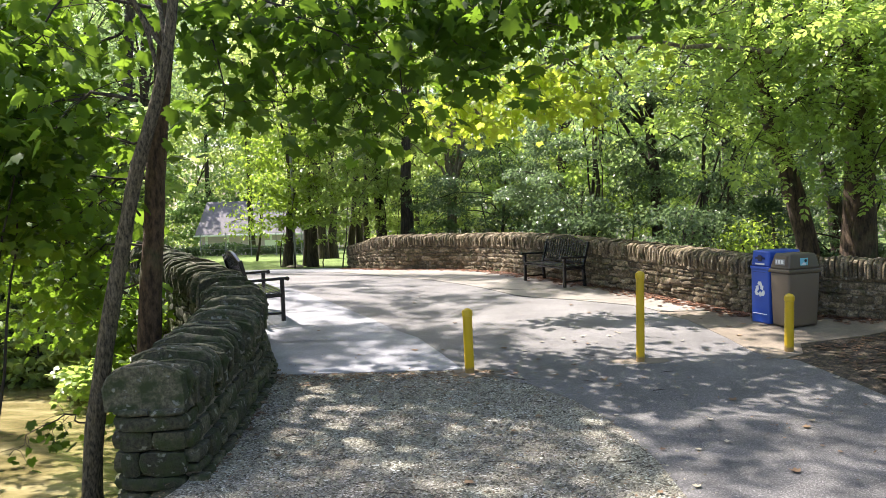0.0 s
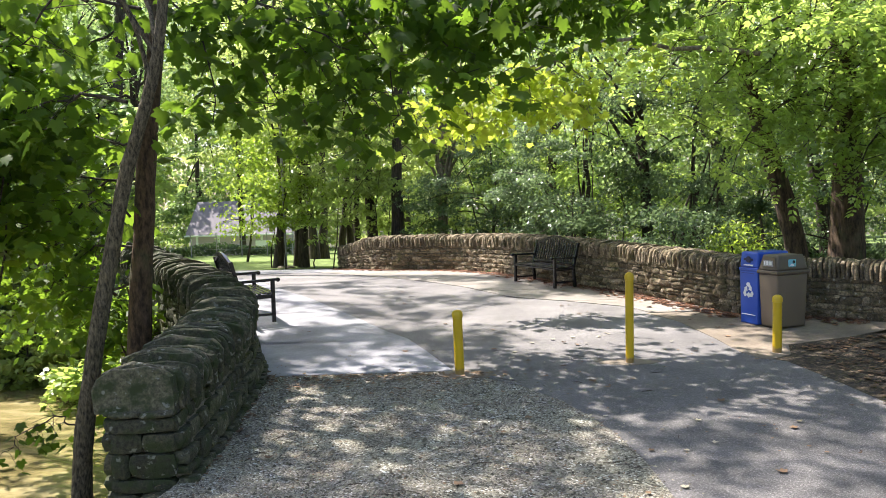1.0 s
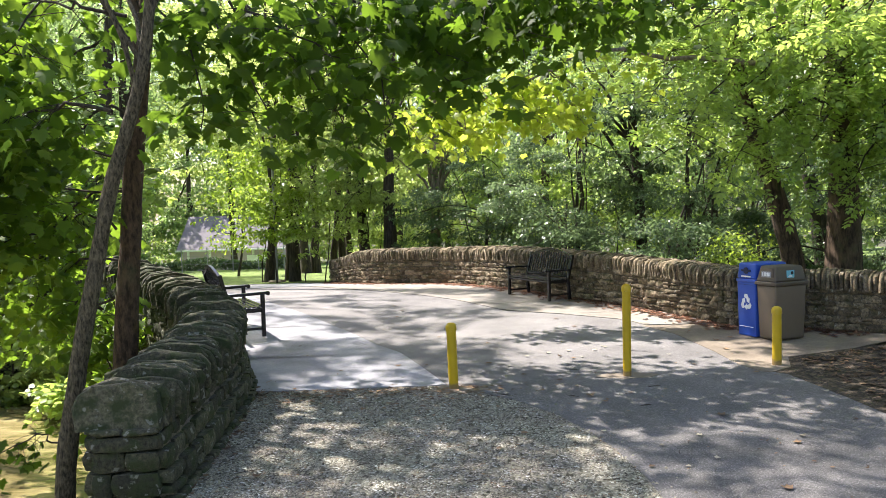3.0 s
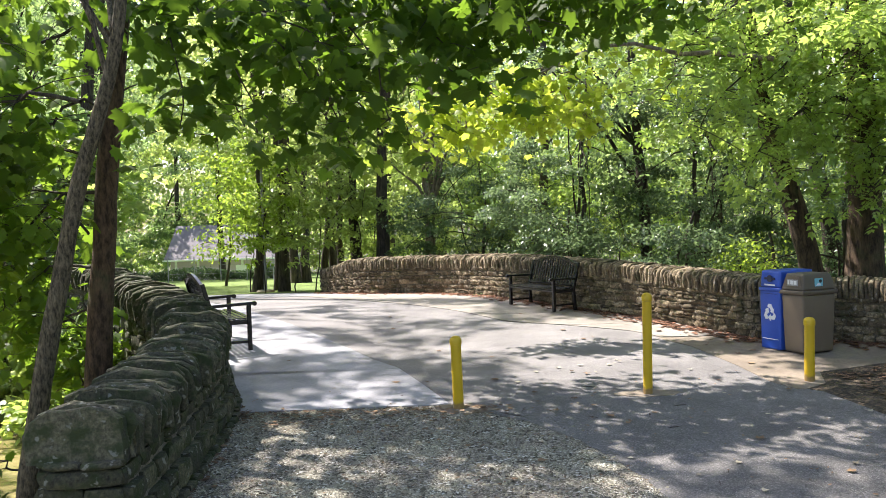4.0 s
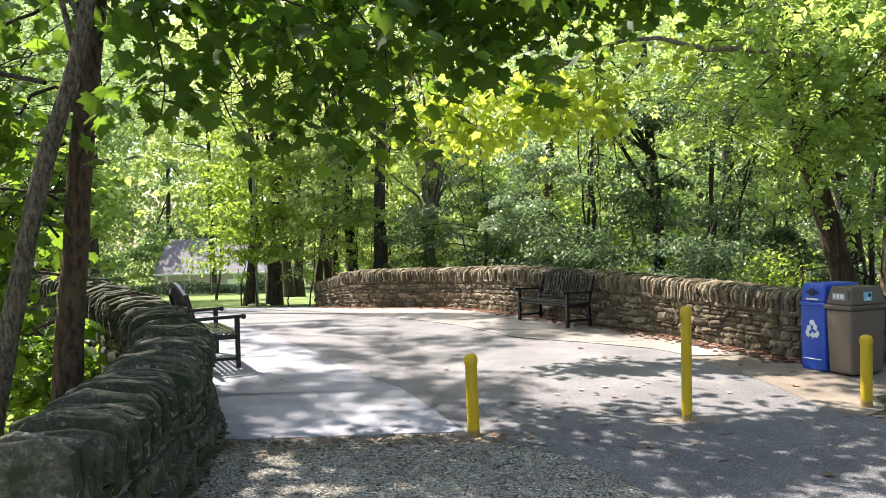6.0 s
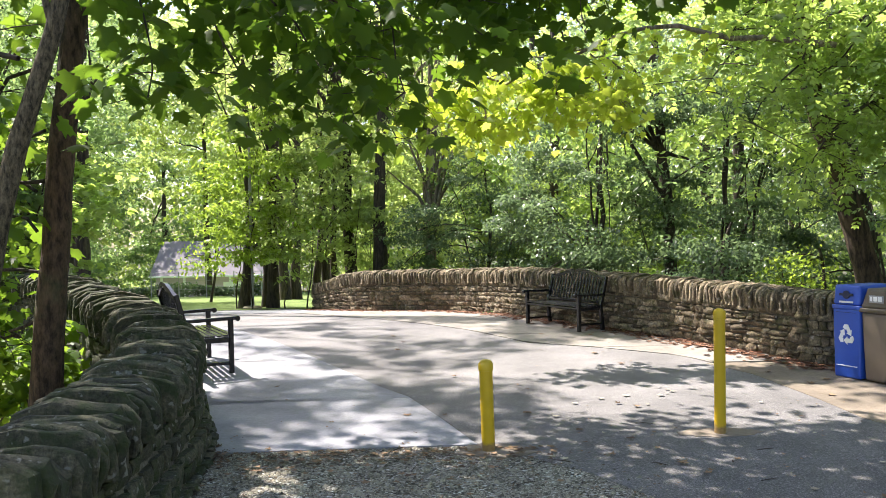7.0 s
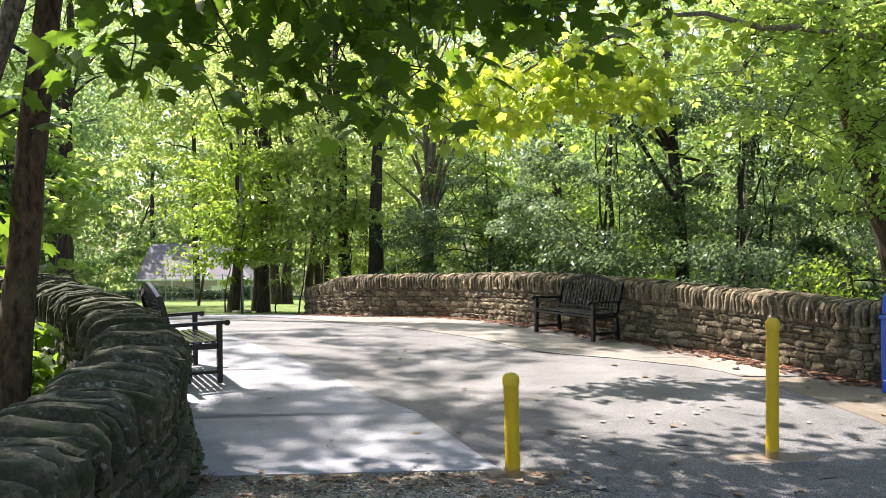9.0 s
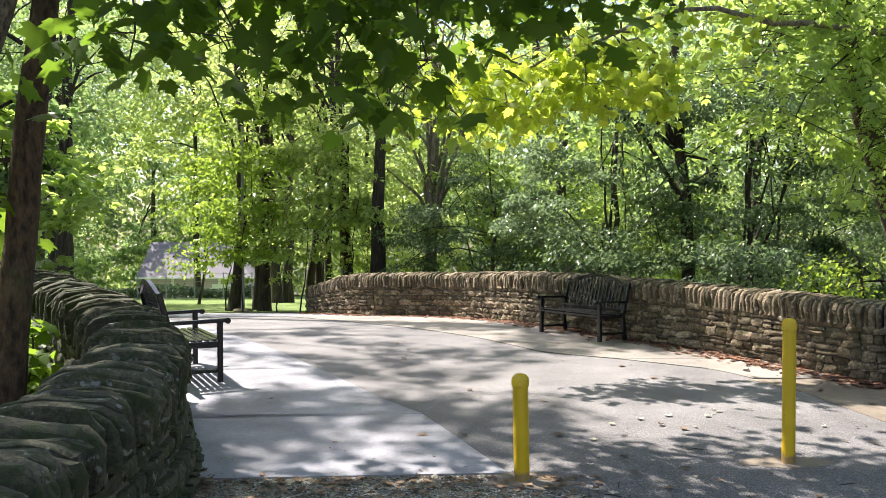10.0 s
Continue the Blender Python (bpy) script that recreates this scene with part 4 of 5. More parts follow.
def leaf_cloud(name, centres, sizes, shape, mat, parent, droop=0.5, label="", flat=0.55):
    """Many leaves in one mesh, each turned its own way, mostly face up and hanging a little."""
    tv, tf = shape
    n = len(centres)
    yaw = rt.uniform(0, 2 * np.pi, n)
    pitch = rt.normal(-droop, 0.45, n)
    roll = rt.normal(0, flat, n)
    cy, sy, cp, sp, cr, sr = np.cos(yaw), np.sin(yaw), np.cos(pitch), np.sin(pitch), np.cos(roll), np.sin(roll)
    zero, one = np.zeros(n), np.ones(n)
    rz = np.stack([np.stack([cy, -sy, zero], 1), np.stack([sy, cy, zero], 1), np.stack([zero, zero, one], 1)], 1)
    rx = np.stack([np.stack([one, zero, zero], 1), np.stack([zero, cp, -sp], 1), np.stack([zero, sp, cp], 1)], 1)
    ry = np.stack([np.stack([cr, zero, sr], 1), np.stack([zero, one, zero], 1), np.stack([-sr, zero, cr], 1)], 1)
    rot = rz @ rx @ ry
    v = np.einsum("nij,vj->nvi", rot, tv) * np.asarray(sizes)[:, None, None] + np.asarray(centres)[:, None, :]
    k = len(tv)
    tri = np.array(tf)
    f = (tri[None] + (np.arange(n) * k)[:, None, None]).reshape(-1, 3)
    me = bpy.data.meshes.new(name)
    me.vertices.add(n * k)
    me.vertices.foreach_set("co", v.astype(np.float32).ravel())
    me.loops.add(len(f) * 3)
    me.loops.foreach_set("vertex_index", f.astype(np.int32).ravel())
    me.polygons.add(len(f))
    me.polygons.foreach_set("loop_start", np.arange(0, len(f) * 3, 3, dtype=np.int32))
    me.update(calc_edges=True)
    me.materials.append(mat)
    ob = new(name, me)
    if parent:
        ob.parent = parent
    return tagged(ob, label)


def tree(name, label, base, top, r0, crown, leaf, leaf_size, leaves, mat, bark, clumps=40, clump_r=0.9, limbs=14, first=0.35, wander=0.05, trunk_pts=None, flat_crown=0.20, category="tree", limb_r=0.45):
    """A trunk with limbs out to clumps of leaves. crown: centre and half sizes of its uneven mass."""
    root = tagged(new(name), label, category)
    base, top = np.array(base, float), np.array(top, float)
    line = np.array(trunk_pts, float) if trunk_pts is not None else bent(base, top, 0, wander, 12)
    if trunk_pts is not None:
        line = np.array([list(p) for p in spline([tuple(p) for p in line], 0.3)])
    n = len(line)
    t = np.linspace(0, 1, n)
    rad = r0 * (1 - 0.72 * t) * (1 + 0.5 * np.exp(-t * n / 1.6))
    pieces = [tube(line, rad, 12, 0.07)]
    cc, ch = np.array(crown[0], float), np.array(crown[1], float)
    d = rt.normal(0, 1, (clumps, 3))
    d /= np.linalg.norm(d, axis=1)[:, None]
    cen = cc + d * ch * (rt.uniform(0.25, 1.0, (clumps, 1)) ** 0.5)
    for i in range(min(limbs, clumps)):
        s = first + (0.97 - first) * rt.uniform(0, 1)
        k = int(s * (n - 1))
        a = line[k]
        b = cen[i]
        if b[2] < a[2] - 1.5:
            b = b + np.array([0, 0, 1.0])
        mid = bent(a, b, 0.12 * np.linalg.norm(b - a), 0.05 * np.linalg.norm(b - a) / 3, 8)
        joined("limb", [tube(mid, np.linspace(rad[k] * limb_r, 0.010, 8), 6, 0.05)], bark, root)
    joined("trunk", pieces, bark, root)
    per = max(1, leaves // clumps)
    which = np.repeat(np.arange(clumps), per)
    rr = clump_r * rt.uniform(0.6, 1.35, clumps)
    # each clump is a flat, drooping spray
    ra = np.sqrt(rt.uniform(0, 1, len(which)))
    th = rt.uniform(0, 2 * np.pi, len(which))
    stretch = rt.uniform(0.6, 1.25, (clumps, 2))[which]
    off = np.stack([ra * np.cos(th) * stretch[:, 0], ra * np.sin(th) * stretch[:, 1], -0.35 * ra ** 2 + rt.normal(0, 0.5 * flat_crown, len(which))], 1) * rr[which][:, None]
    pos = cen[which] + off
    size = leaf_size * rt.uniform(0.6, 1.25, len(which))
    leaf_cloud("crown", pos, size, leaf, mat, root, 0.45, "", 0.38)
    return root


# beside the mossy wall: a leaning stem and a straight one
tree("maple_tree", "slender leaning maple with rough grey bark beside the creek", (-3.8, 7, -0.6), (-2.0, 7.0, 7.5), 0.115, ((-2.9, 7.6, 6.6), (2.2, 1.6, 1.2)), leaf_lobed(), 0.19, 190, M_leaf_left, M_bark_lean, 24, 0.6, 12, 0.6,
     trunk_pts=[(-3.96, 6.9, -1.9), (-3.85, 6.9, -0.55), (-3.73, 6.9, 0.15), (-3.61, 6.9, 0.75), (-3.47, 6.9, 1.35), (-3.34, 6.9, 1.92), (-3.19, 6.9, 2.5), (-3.03, 6.9, 2.95), (-2.87, 6.9, 3.45), (-2.74, 6.9, 4.1), (-2.62, 7.0, 5.4), (-2.5, 7.1, 7.2)])
tree("maple_tree", "straight young maple with smooth dark bark behind the wall", (-3.9, 9.0, -0.4), (-3.6, 9.0, 8.5), 0.185, ((-4.4, 9.6, 7.6), (2.6, 2.2, 1.4)), leaf_lobed(), 0.19, 280, M_leaf_left, M_bark_grey, 30, 0.7, 16, 0.6,
     trunk_pts=[(-4.06, 9.0, -2.2), (-4.0, 9.0, -0.4), (-3.92, 9.0, 0.8), (-3.83, 9.0, 1.7), (-3.73, 9.0, 2.8), (-3.58, 9.0, 3.9), (-3.47, 9.0, 4.7), (-3.35, 9.0, 6.4), (-3.25, 9.0, 8.8)])
# unseen crowns added high over the bridge to break the sun into patches
for bx, by, cx, cy, cz, hx_, hy_, cnt, cl, lb in (
        (-10.5, 6.0, -7.1, 8.0, 12.0, 2.6, 2.0, 1080, 44, "unseen broad maple crown added to shade the gravel path"),
        (-11.0, 9.6, -6.3, 10.3, 12.0, 2.0, 1.6, 600, 30, "unseen loose maple crown added to dapple the gravel path"),
        (-9.0, 7.4, -3.0, 9.3, 12.0, 2.0, 1.5, 1050, 34, "unseen thin maple crown added to dapple the asphalt"),
        (-11.5, 14.0, -7.3, 13.9, 12.0, 1.9, 1.5, 1900, 44, "unseen maple crown with gaps, added to dapple the bridge"),
        (-13.0, 19.5, -7.0, 18.4, 12.5, 3.4, 3.0, 1850, 50, "unseen thin maple crown added to dapple the bridge deck"),
        (-12.5, 9.0, -10.2, 10.2, 9.4, 2.2, 2.2, 700, 24, "unseen maple crown added to shade the creek bank"),
        (-9.5, 21.5, -3.2, 19.4, 12.0, 1.3, 1.0, 420, 20, "unseen thin maple crown added for shade beyond the bench"),
        (11.0, 15.5, 0.55, 13.2, 8.8, 1.3, 1.4, 1500, 34, "unseen maple crown added to shade the bins"),
        (-14.5, 13.0, -11.2, 14.2, 8.0, 2.6, 2.0, 480, 20, "unseen thin maple crown added to shade the creek"),
        (9.5, 18.5, -0.8, 16.8, 8.8, 1.6, 0.75, 1500, 32, "unseen maple crown added to shade the tan wall"),
        (11.5, 12.5, 2.0, 11.0, 8.8, 1.6, 1.2, 1500, 40, "unseen maple crown added to shade the soil bed")):
    tree("canopy_tree", lb, (bx, by, ground_z(bx, by) - 0.1), (bx * 0.8 + cx * 0.2, by, cz + 1), 0.22, ((cx, cy, cz), (hx_, hy_, 0.9)), leaf_lobed(), 0.165, cnt, M_leaf_shaded, M_bark_dark, cl, 0.55, 10, 0.75)


def spray(name, label, limbs, leaf, size, count, mat, bark, r=0.02, spread=0.32, category="branch", most_x=None):
    """Boughs of one tree that hang into the path, with leaves along their twigs."""
    root = tagged(new(name), label, category)
    pieces, pos = [], []
    for a, b, sag, *own in limbs:
        line = bent(a, b, sag, 0.06, 12)
        thick = own[0] if own else r
        joined("branch", [tube(line, np.linspace(thick, thick * 0.3, 12), 7)], bark, root)
        for k in range(3, 12):
            for _ in range(2):
                tip = line[k] + np.array([rt.normal(0, spread * 1.3), rt.normal(0, spread * 1.3), rt.normal(-0.12, spread * 0.6)])
                tw = bent(line[k], tip, 0.03, 0.01, 4)
                pieces.append(tube(tw, np.linspace(r * 0.3, 0.003, 4), 4))
                m = max(1, count // (len(limbs) * 18))
                pos.append(tip + rt.normal(0, 1, (m, 3)) * np.array([spread, spread, spread * 0.55]))
    tagged(joined("twig_spray", pieces, bark, root), kind="stuff")
    pos = np.concatenate(pos)
    if most_x is not None:                                 # bare round the trunk
        pos = pos[pos[:, 0] < most_x + rt.uniform(-0.5, 0.1, len(pos))]
    leaf_cloud("leaves", pos, size * rt.uniform(0.65, 1.2, len(pos)), leaf, mat, root, 0.75)
    return root


# boughs overhead, their shade put into the dark leaf colour
spray("maple_bough", "drooping maple boughs over the path, broad leaves coloured dark for shade",
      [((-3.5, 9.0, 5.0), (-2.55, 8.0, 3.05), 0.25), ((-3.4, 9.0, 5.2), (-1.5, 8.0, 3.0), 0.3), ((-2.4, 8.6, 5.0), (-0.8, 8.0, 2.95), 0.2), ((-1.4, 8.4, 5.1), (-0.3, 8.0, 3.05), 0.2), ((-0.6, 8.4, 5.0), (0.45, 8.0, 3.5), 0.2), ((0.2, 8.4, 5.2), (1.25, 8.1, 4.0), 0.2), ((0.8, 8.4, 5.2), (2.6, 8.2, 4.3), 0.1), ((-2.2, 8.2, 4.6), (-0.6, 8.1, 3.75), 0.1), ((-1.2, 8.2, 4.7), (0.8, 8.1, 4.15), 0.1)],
      leaf_maple(), 0.205, 1350, M_leaf_shaded, M_bark_dark, 0.02, 0.25)
spray("maple_bough", "dense maple boughs high over the path, smaller leaves coloured dark for shade",
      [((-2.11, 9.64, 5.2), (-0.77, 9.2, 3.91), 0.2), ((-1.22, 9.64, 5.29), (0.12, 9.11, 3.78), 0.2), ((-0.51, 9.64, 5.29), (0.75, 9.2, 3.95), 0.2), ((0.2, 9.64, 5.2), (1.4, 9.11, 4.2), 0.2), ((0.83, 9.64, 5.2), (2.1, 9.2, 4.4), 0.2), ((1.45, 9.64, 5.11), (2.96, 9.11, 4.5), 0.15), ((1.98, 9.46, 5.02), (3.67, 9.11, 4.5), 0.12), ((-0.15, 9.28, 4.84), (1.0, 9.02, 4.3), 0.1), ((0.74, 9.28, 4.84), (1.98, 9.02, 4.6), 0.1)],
      leaf_maple(), 0.15, 1850, M_leaf_shaded, M_bark_dark, 0.018, 0.27)
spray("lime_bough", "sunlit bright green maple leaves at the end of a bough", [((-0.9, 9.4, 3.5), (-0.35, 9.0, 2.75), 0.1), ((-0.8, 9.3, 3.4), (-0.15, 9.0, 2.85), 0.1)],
      leaf_maple(), 0.13, 110, M_leaf_lime_lit, M_bark_dark, 0.012, 0.11)
# yellow-green bough from the far side, sunlit brightness included in its leaf colour
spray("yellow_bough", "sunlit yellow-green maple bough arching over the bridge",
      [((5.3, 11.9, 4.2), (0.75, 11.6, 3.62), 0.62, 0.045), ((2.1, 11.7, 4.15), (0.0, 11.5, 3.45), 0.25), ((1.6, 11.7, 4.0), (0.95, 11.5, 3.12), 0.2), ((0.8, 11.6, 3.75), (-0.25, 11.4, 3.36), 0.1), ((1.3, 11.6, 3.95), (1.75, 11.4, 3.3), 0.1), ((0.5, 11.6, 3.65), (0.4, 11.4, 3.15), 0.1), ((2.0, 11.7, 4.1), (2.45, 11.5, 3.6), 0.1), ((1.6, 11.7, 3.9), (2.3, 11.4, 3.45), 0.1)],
      leaf_maple(), 0.13, 1250, M_leaf_yellow_lit, M_bark_pale, 0.014, 0.16)
# leafy boughs of the two maples over the creek bank
spray("maple_branch", "bright drooping maple branches over the creek bank",
      [((-3.7, 9.0, 4.4), (-6.2, 8.6, 3.2), 0.3), ((-3.8, 9.0, 3.4), (-5.6, 8.4, 2.2), 0.2), ((-3.6, 9.0, 5.0), (-5.6, 9.0, 4.6), 0.2), ((-3.2, 7.0, 3.2), (-4.9, 7.6, 2.9), 0.2), ((-3.0, 7.0, 4.2), (-4.6, 7.4, 3.9), 0.2), ((-3.9, 9.0, 2.4), (-5.6, 8.8, 1.7), 0.1), ((-5.0, 8.4, 3.2), (-6.4, 8.4, 2.6), 0.1)],
      leaf_maple(), 0.20, 1150, M_leaf_left, M_bark_dark, 0.022, 0.34, most_x=-3.75)

spray("maple_branch", "low leafy maple branches hanging over the water",
      [((-4.0, 9.0, 1.9), (-5.9, 9.6, 1.5), 0.2), ((-4.0, 9.0, 1.5), (-5.6, 9.9, 0.8), 0.15), ((-4.0, 9.0, 2.3), (-6.6, 10.0, 2.0), 0.2), ((-4.1, 9.1, 1.0), (-5.3, 10.2, 0.25), 0.15), ((-4.8, 9.6, 1.6), (-6.9, 10.4, 1.1), 0.15), ((-4.9, 9.8, 0.9), (-6.8, 10.6, 0.35), 0.15), ((-3.9, 9.0, 2.9), (-6.2, 10.4, 2.9), 0.2)],
      leaf_maple(), 0.15, 1700, M_leaf_left, M_bark_dark, 0.018, 0.32, most_x=-4.35)

spray("maple_twig", "small leafy maple twig hanging over the water", [((-3.86, 6.95, -0.35), (-4.55, 6.5, -0.50), 0.06)], leaf_maple(), 0.13, 36, M_leaf_shaded, M_bark_dark, 0.012, 0.10, "twig")

spray("ash_branch", "feathery sunlit ash branches hanging behind the tan wall",
      [((7.6, 12.9, 5.6), (5.0, 12.2, 3.7), 0.3), ((7.6, 12.9, 6.2), (4.6, 12.4, 4.9), 0.3), ((8.0, 12.8, 4.4), (5.9, 12.0, 2.5), 0.3), ((8.2, 12.6, 4.6), (7.0, 11.6, 2.9), 0.2), ((8.4, 12.4, 5.4), (6.4, 11.6, 4.0), 0.2), ((8.6, 12.2, 3.6), (7.6, 11.5, 2.2), 0.2), ((9.2, 11.8, 5.2), (7.8, 11.2, 4.0), 0.2), ((7.4, 12.8, 4.6), (5.2, 12.0, 3.0), 0.3), ((7.8, 12.4, 5.0), (6.2, 11.6, 3.3), 0.2), ((7.6, 12.4, 3.6), (6.6, 11.7, 2.1), 0.2), ((8.8, 12.0, 4.4), (7.2, 11.3, 3.0), 0.2), ((6.0, 12.7, 5.6), (3.9, 12.2, 4.3), 0.3), ((6.2, 12.5, 4.7), (4.2, 12.0, 3.2), 0.3), ((6.6, 12.4, 3.7), (4.8, 11.8, 2.3), 0.2), ((5.6, 12.6, 5.0), (3.7, 12.4, 3.7), 0.2)],
      leaf_narrow(), 0.33, 2500, M_leaf_right, M_bark_dark, 0.026, 0.30)

# woods behind the tan wall
tree("ash_tree", "leaning ash with dark bark behind the tan wall", (6.65, 13.2, -0.8), (5.2, 13.6, 10), 0.215, ((5.6, 13.6, 5.8), (2.9, 2.0, 3.0)), leaf_narrow(), 0.36, 1500, M_leaf_right, M_bark_ash, 64, 0.72, 18, 0.5, limb_r=0.28,
     trunk_pts=[(6.75, 13.2, -1.2), (6.42, 13.2, 0.6), (6.22, 13.2, 1.55), (5.90, 13.2, 2.6), (5.66, 13.3, 3.5), (5.42, 13.3, 4.7), (5.1, 13.4, 7.5), (4.9, 13.4, 10.5)])
tree("ash_tree", "tall straight ash with dark bark behind the tan wall", (7.2, 13.0, -0.8), (7.0, 13.0, 14), 0.27, ((7.9, 13.0, 5.8), (3.0, 2.2, 3.7)), leaf_narrow(), 0.36, 1700, M_leaf_right, M_bark_ash, 74, 0.75, 20, 0.45, limb_r=0.25)
tree("ash_tree", "leafy ash leaning out over the bridge", (10.5, 10.5, -0.8), (9.6, 10.5, 12), 0.20, ((7.9, 10.8, 5.0), (2.4, 1.5, 1.9)), leaf_narrow(), 0.34, 1150, M_leaf_right, M_bark_ash, 46, 0.62, 16, 0.4, limb_r=0.28)
for x, y, h, w, cnt in ((3.2, 18.5, 6.0, 2.0, 7500), (5.6, 17.5, 5.8, 2.1, 7000), (0.9, 22.5, 4.0, 2.0, 4500), (8.5, 17.0, 5.0, 2.6, 6500), (12.0, 14.5, 4.5, 2.6, 6000), (3.0, 24.5, 4.0, 2.8, 5000), (8.5, 21.5, 4.0, 2.8, 5000), (14.0, 18.0, 5.0, 2.8, 5000), (4.7, 15.2, 1.9, 1.3, 2600), (5.75, 14.2, 1.45, 0.75, 1400), (2.6, 17.2, 2.0, 1.2, 2400), (9.6, 13.4, 2.3, 1.2, 2200)):
    z = ground_z(x, y)
    tree("shrub", "sunlit lime-green shrub behind the tan wall" if y == 14.2 else "dense dark green shrub behind the tan wall", (x, y, z), (x + 0.3, y, h), 0.07, ((x, y, h * 0.45), (w, 1.4, h * 0.55)), leaf_simple(), 0.088, int(cnt * 3.1), M_leaf_lime_lit if y == 14.2 else M_leaf_dark if x < 13 else M_leaf_right, M_bark_dark, 60, 0.6, 10, 0.1, category="shrub")
# undergrowth and saplings on the creek bank
for x, y, h, w, cnt in ((-9.4, 17.0, 4.2, 1.7, 3600), (-10.8, 17.4, 5.2, 2.0, 4200), (-9.6, 18.6, 5.6, 2.4, 4600), (-7.9, 17.5, 4.2, 1.6, 3200), (-11.5, 18.0, 5.4, 2.6, 4500), (-5.6, 7.9, 5.0, 1.1, 1300), (-6.6, 8.6, 5.6, 1.3, 1500), (-4.7, 10.9, 0.9, 0.7, 1100), (-8.4, 17.0, 2.0, 1.3, 2600), (-10.2, 16.8, 2.2, 1.6, 2800), (-13.4, 16.8, 3.6, 2.2, 2800), (-12.0, 17.5, 3.0, 2.2, 2800), (-5.4, 12.6, 0.6, 0.8, 1200)):
    z = ground_z(x, y)
    lo = 0.9 if y < 12 and h > 1 else z + 0.3
    tree("maple_sapling", "bright green maple saplings crowding the creek bank", (x, y, z), (x - 0.2, y, h), 0.05, ((x, y, lo + (h - lo) * 0.55), (w, 1.3, (h - lo) * 0.45)), leaf_maple() if y < 9 else leaf_lobed(), 0.22 if y < 9 else 0.17, int(cnt * 0.7) if y > 16 else cnt, M_leaf_blue if y > 16 and x < -8 else M_leaf_right if y > 16 else M_leaf_left, M_bark_dark, 46, 0.5, 14, 0.2, category="sapling")

# trees on the lawn and the wood beyond
FAR = [(-5.42, 24.6, 0.125, 2.5), (-4.98, 25.4, 0.10, 2.4), (-4.60, 24.5, 0.13, 2.4), (-5.36, 31.0, 0.15, 2.9), (-5.05, 31.4, 0.15, 2.9), (-1.56, 23.5, 0.185, 3.0), (-2.44, 24.2, 0.15, 2.7), (-3.49, 25.5, 0.10, 2.2), (-3.25, 25.9, 0.10, 2.2), (-2.95, 25.0, 0.09, 2.0), (3.2, 23.5, 0.18, 3.1), (4.75, 18.4, 0.15, 3.0), (7.6, 22.0, 0.2, 3.3), (11.5, 20.0, 0.22, 3.6), (-11.6, 28.4, 0.18, 3.2), (-11.3, 22.0, 0.18, 2.7), (-9.3, 22.8, 0.15, 2.1), (-13.6, 25.4, 0.18, 2.8), (-10.8, 27.0, 0.16, 2.7), (14.0, 17.4, 0.22, 3.3)]
for i, (x, y, r, w) in enumerate(FAR):
    z = ground_z(x, y)
    tree("park_tree", "mature park tree with a dark trunk and sunlit leaves", (x, y, z - 0.1), (x + rt.uniform(-0.5, 0.5), y, 9.6), r, ((x, y, z + (7.3 if x < 1 else 6.0)), (w, w * 0.8, 2.5 if x < 1 else 3.3)), leaf_simple(), 0.15, 500 if r < 0.125 else 1100 if -8 < x < 1 else 2600 if x < 1 else 4800, M_leaf_blue if x > 4 or x < -8 else M_leaf_far if x < -2 else (M_leaf_far, M_leaf_right, M_leaf_far)[i % 3], M_bark_dark, 110, 0.85, 9, 0.4)
tree("bare_limbed_tree", "thin-leaved tree with many pale bare limbs", (-0.24, 23.8, deck(23.8) - 0.1), (-0.15, 23.8, 9.0), 0.15, ((0.1, 23.8, 5.4), (2.0, 1.3, 3.2)), leaf_simple(), 0.13, 1400, M_leaf_far, M_bark_pale, 40, 0.55, 28, 0.2)
# low leafy trees between them
for x, y, h, w, cnt in ((-5.7, 24.6, 5.0, 1.5, 900), (-4.2, 23.7, 5.2, 1.5, 1000), (-3.1, 23.8, 5.0, 1.5, 1000), (-2.0, 24.6, 5.4, 1.6, 1000), (-0.9, 24.8, 5.2, 1.6, 1000), (-5.0, 23.4, 6.6, 1.5, 900), (-3.6, 23.2, 6.4, 1.5, 900), (-2.3, 23.2, 6.2, 1.4, 900), (1.0, 24.0, 5.4, 1.9, 1300), (-7.7, 30.0, 3.9, 1.25, 420), (2.6, 22.6, 5.6, 2.0, 1400), (4.4, 20.6, 5.8, 2.2, 2000)):
    tree("understory_tree", "low bright green tree at the edge of the lawn", (x, y, deck(y) - 0.6), (x + 0.3, y, h * (0.5 if y < 25 else 0.9)), 0.022 if y < 25 else 0.05, ((x, y, h * 0.52), (w, w * 0.7, h * 0.40)), leaf_simple(), 0.145, int(cnt * 2.6), M_leaf_lime_lit if x < -4 else M_leaf_far if x < 2 else M_leaf_right, M_bark_dark, 30, 0.62, 4, 0.5, flat_crown=0.13)
BACK = [(-21, 41), (-30, 66), (-15.6, 30), (-27, 46), (-27, 52), (-7, 56), (-2.5, 40), (4, 36), (10, 33), (16, 29), (22, 26), (-26, 31), (-20, 23.5), (0, 50), (8, 46), (17, 42), (25, 18)]
for i, (x, y) in enumerate(BACK):
    h = 14 + rt.uniform(-1, 3)
    tree("woodland_tree", "tall woodland tree behind the park", (x, y, deck(y) - 0.8), (x, y, h), 0.26, ((x, y, deck(y) + h * 0.5), (5.0, 3.6, h * 0.46)), leaf_simple(), 0.21, 14500 if -35 < x < -12 else 9500, (M_leaf_far, M_leaf_blue, M_leaf_far)[i % 3] if x > -8 else M_leaf_blue, M_bark_dark, 130, 1.3, 8, 0.3)
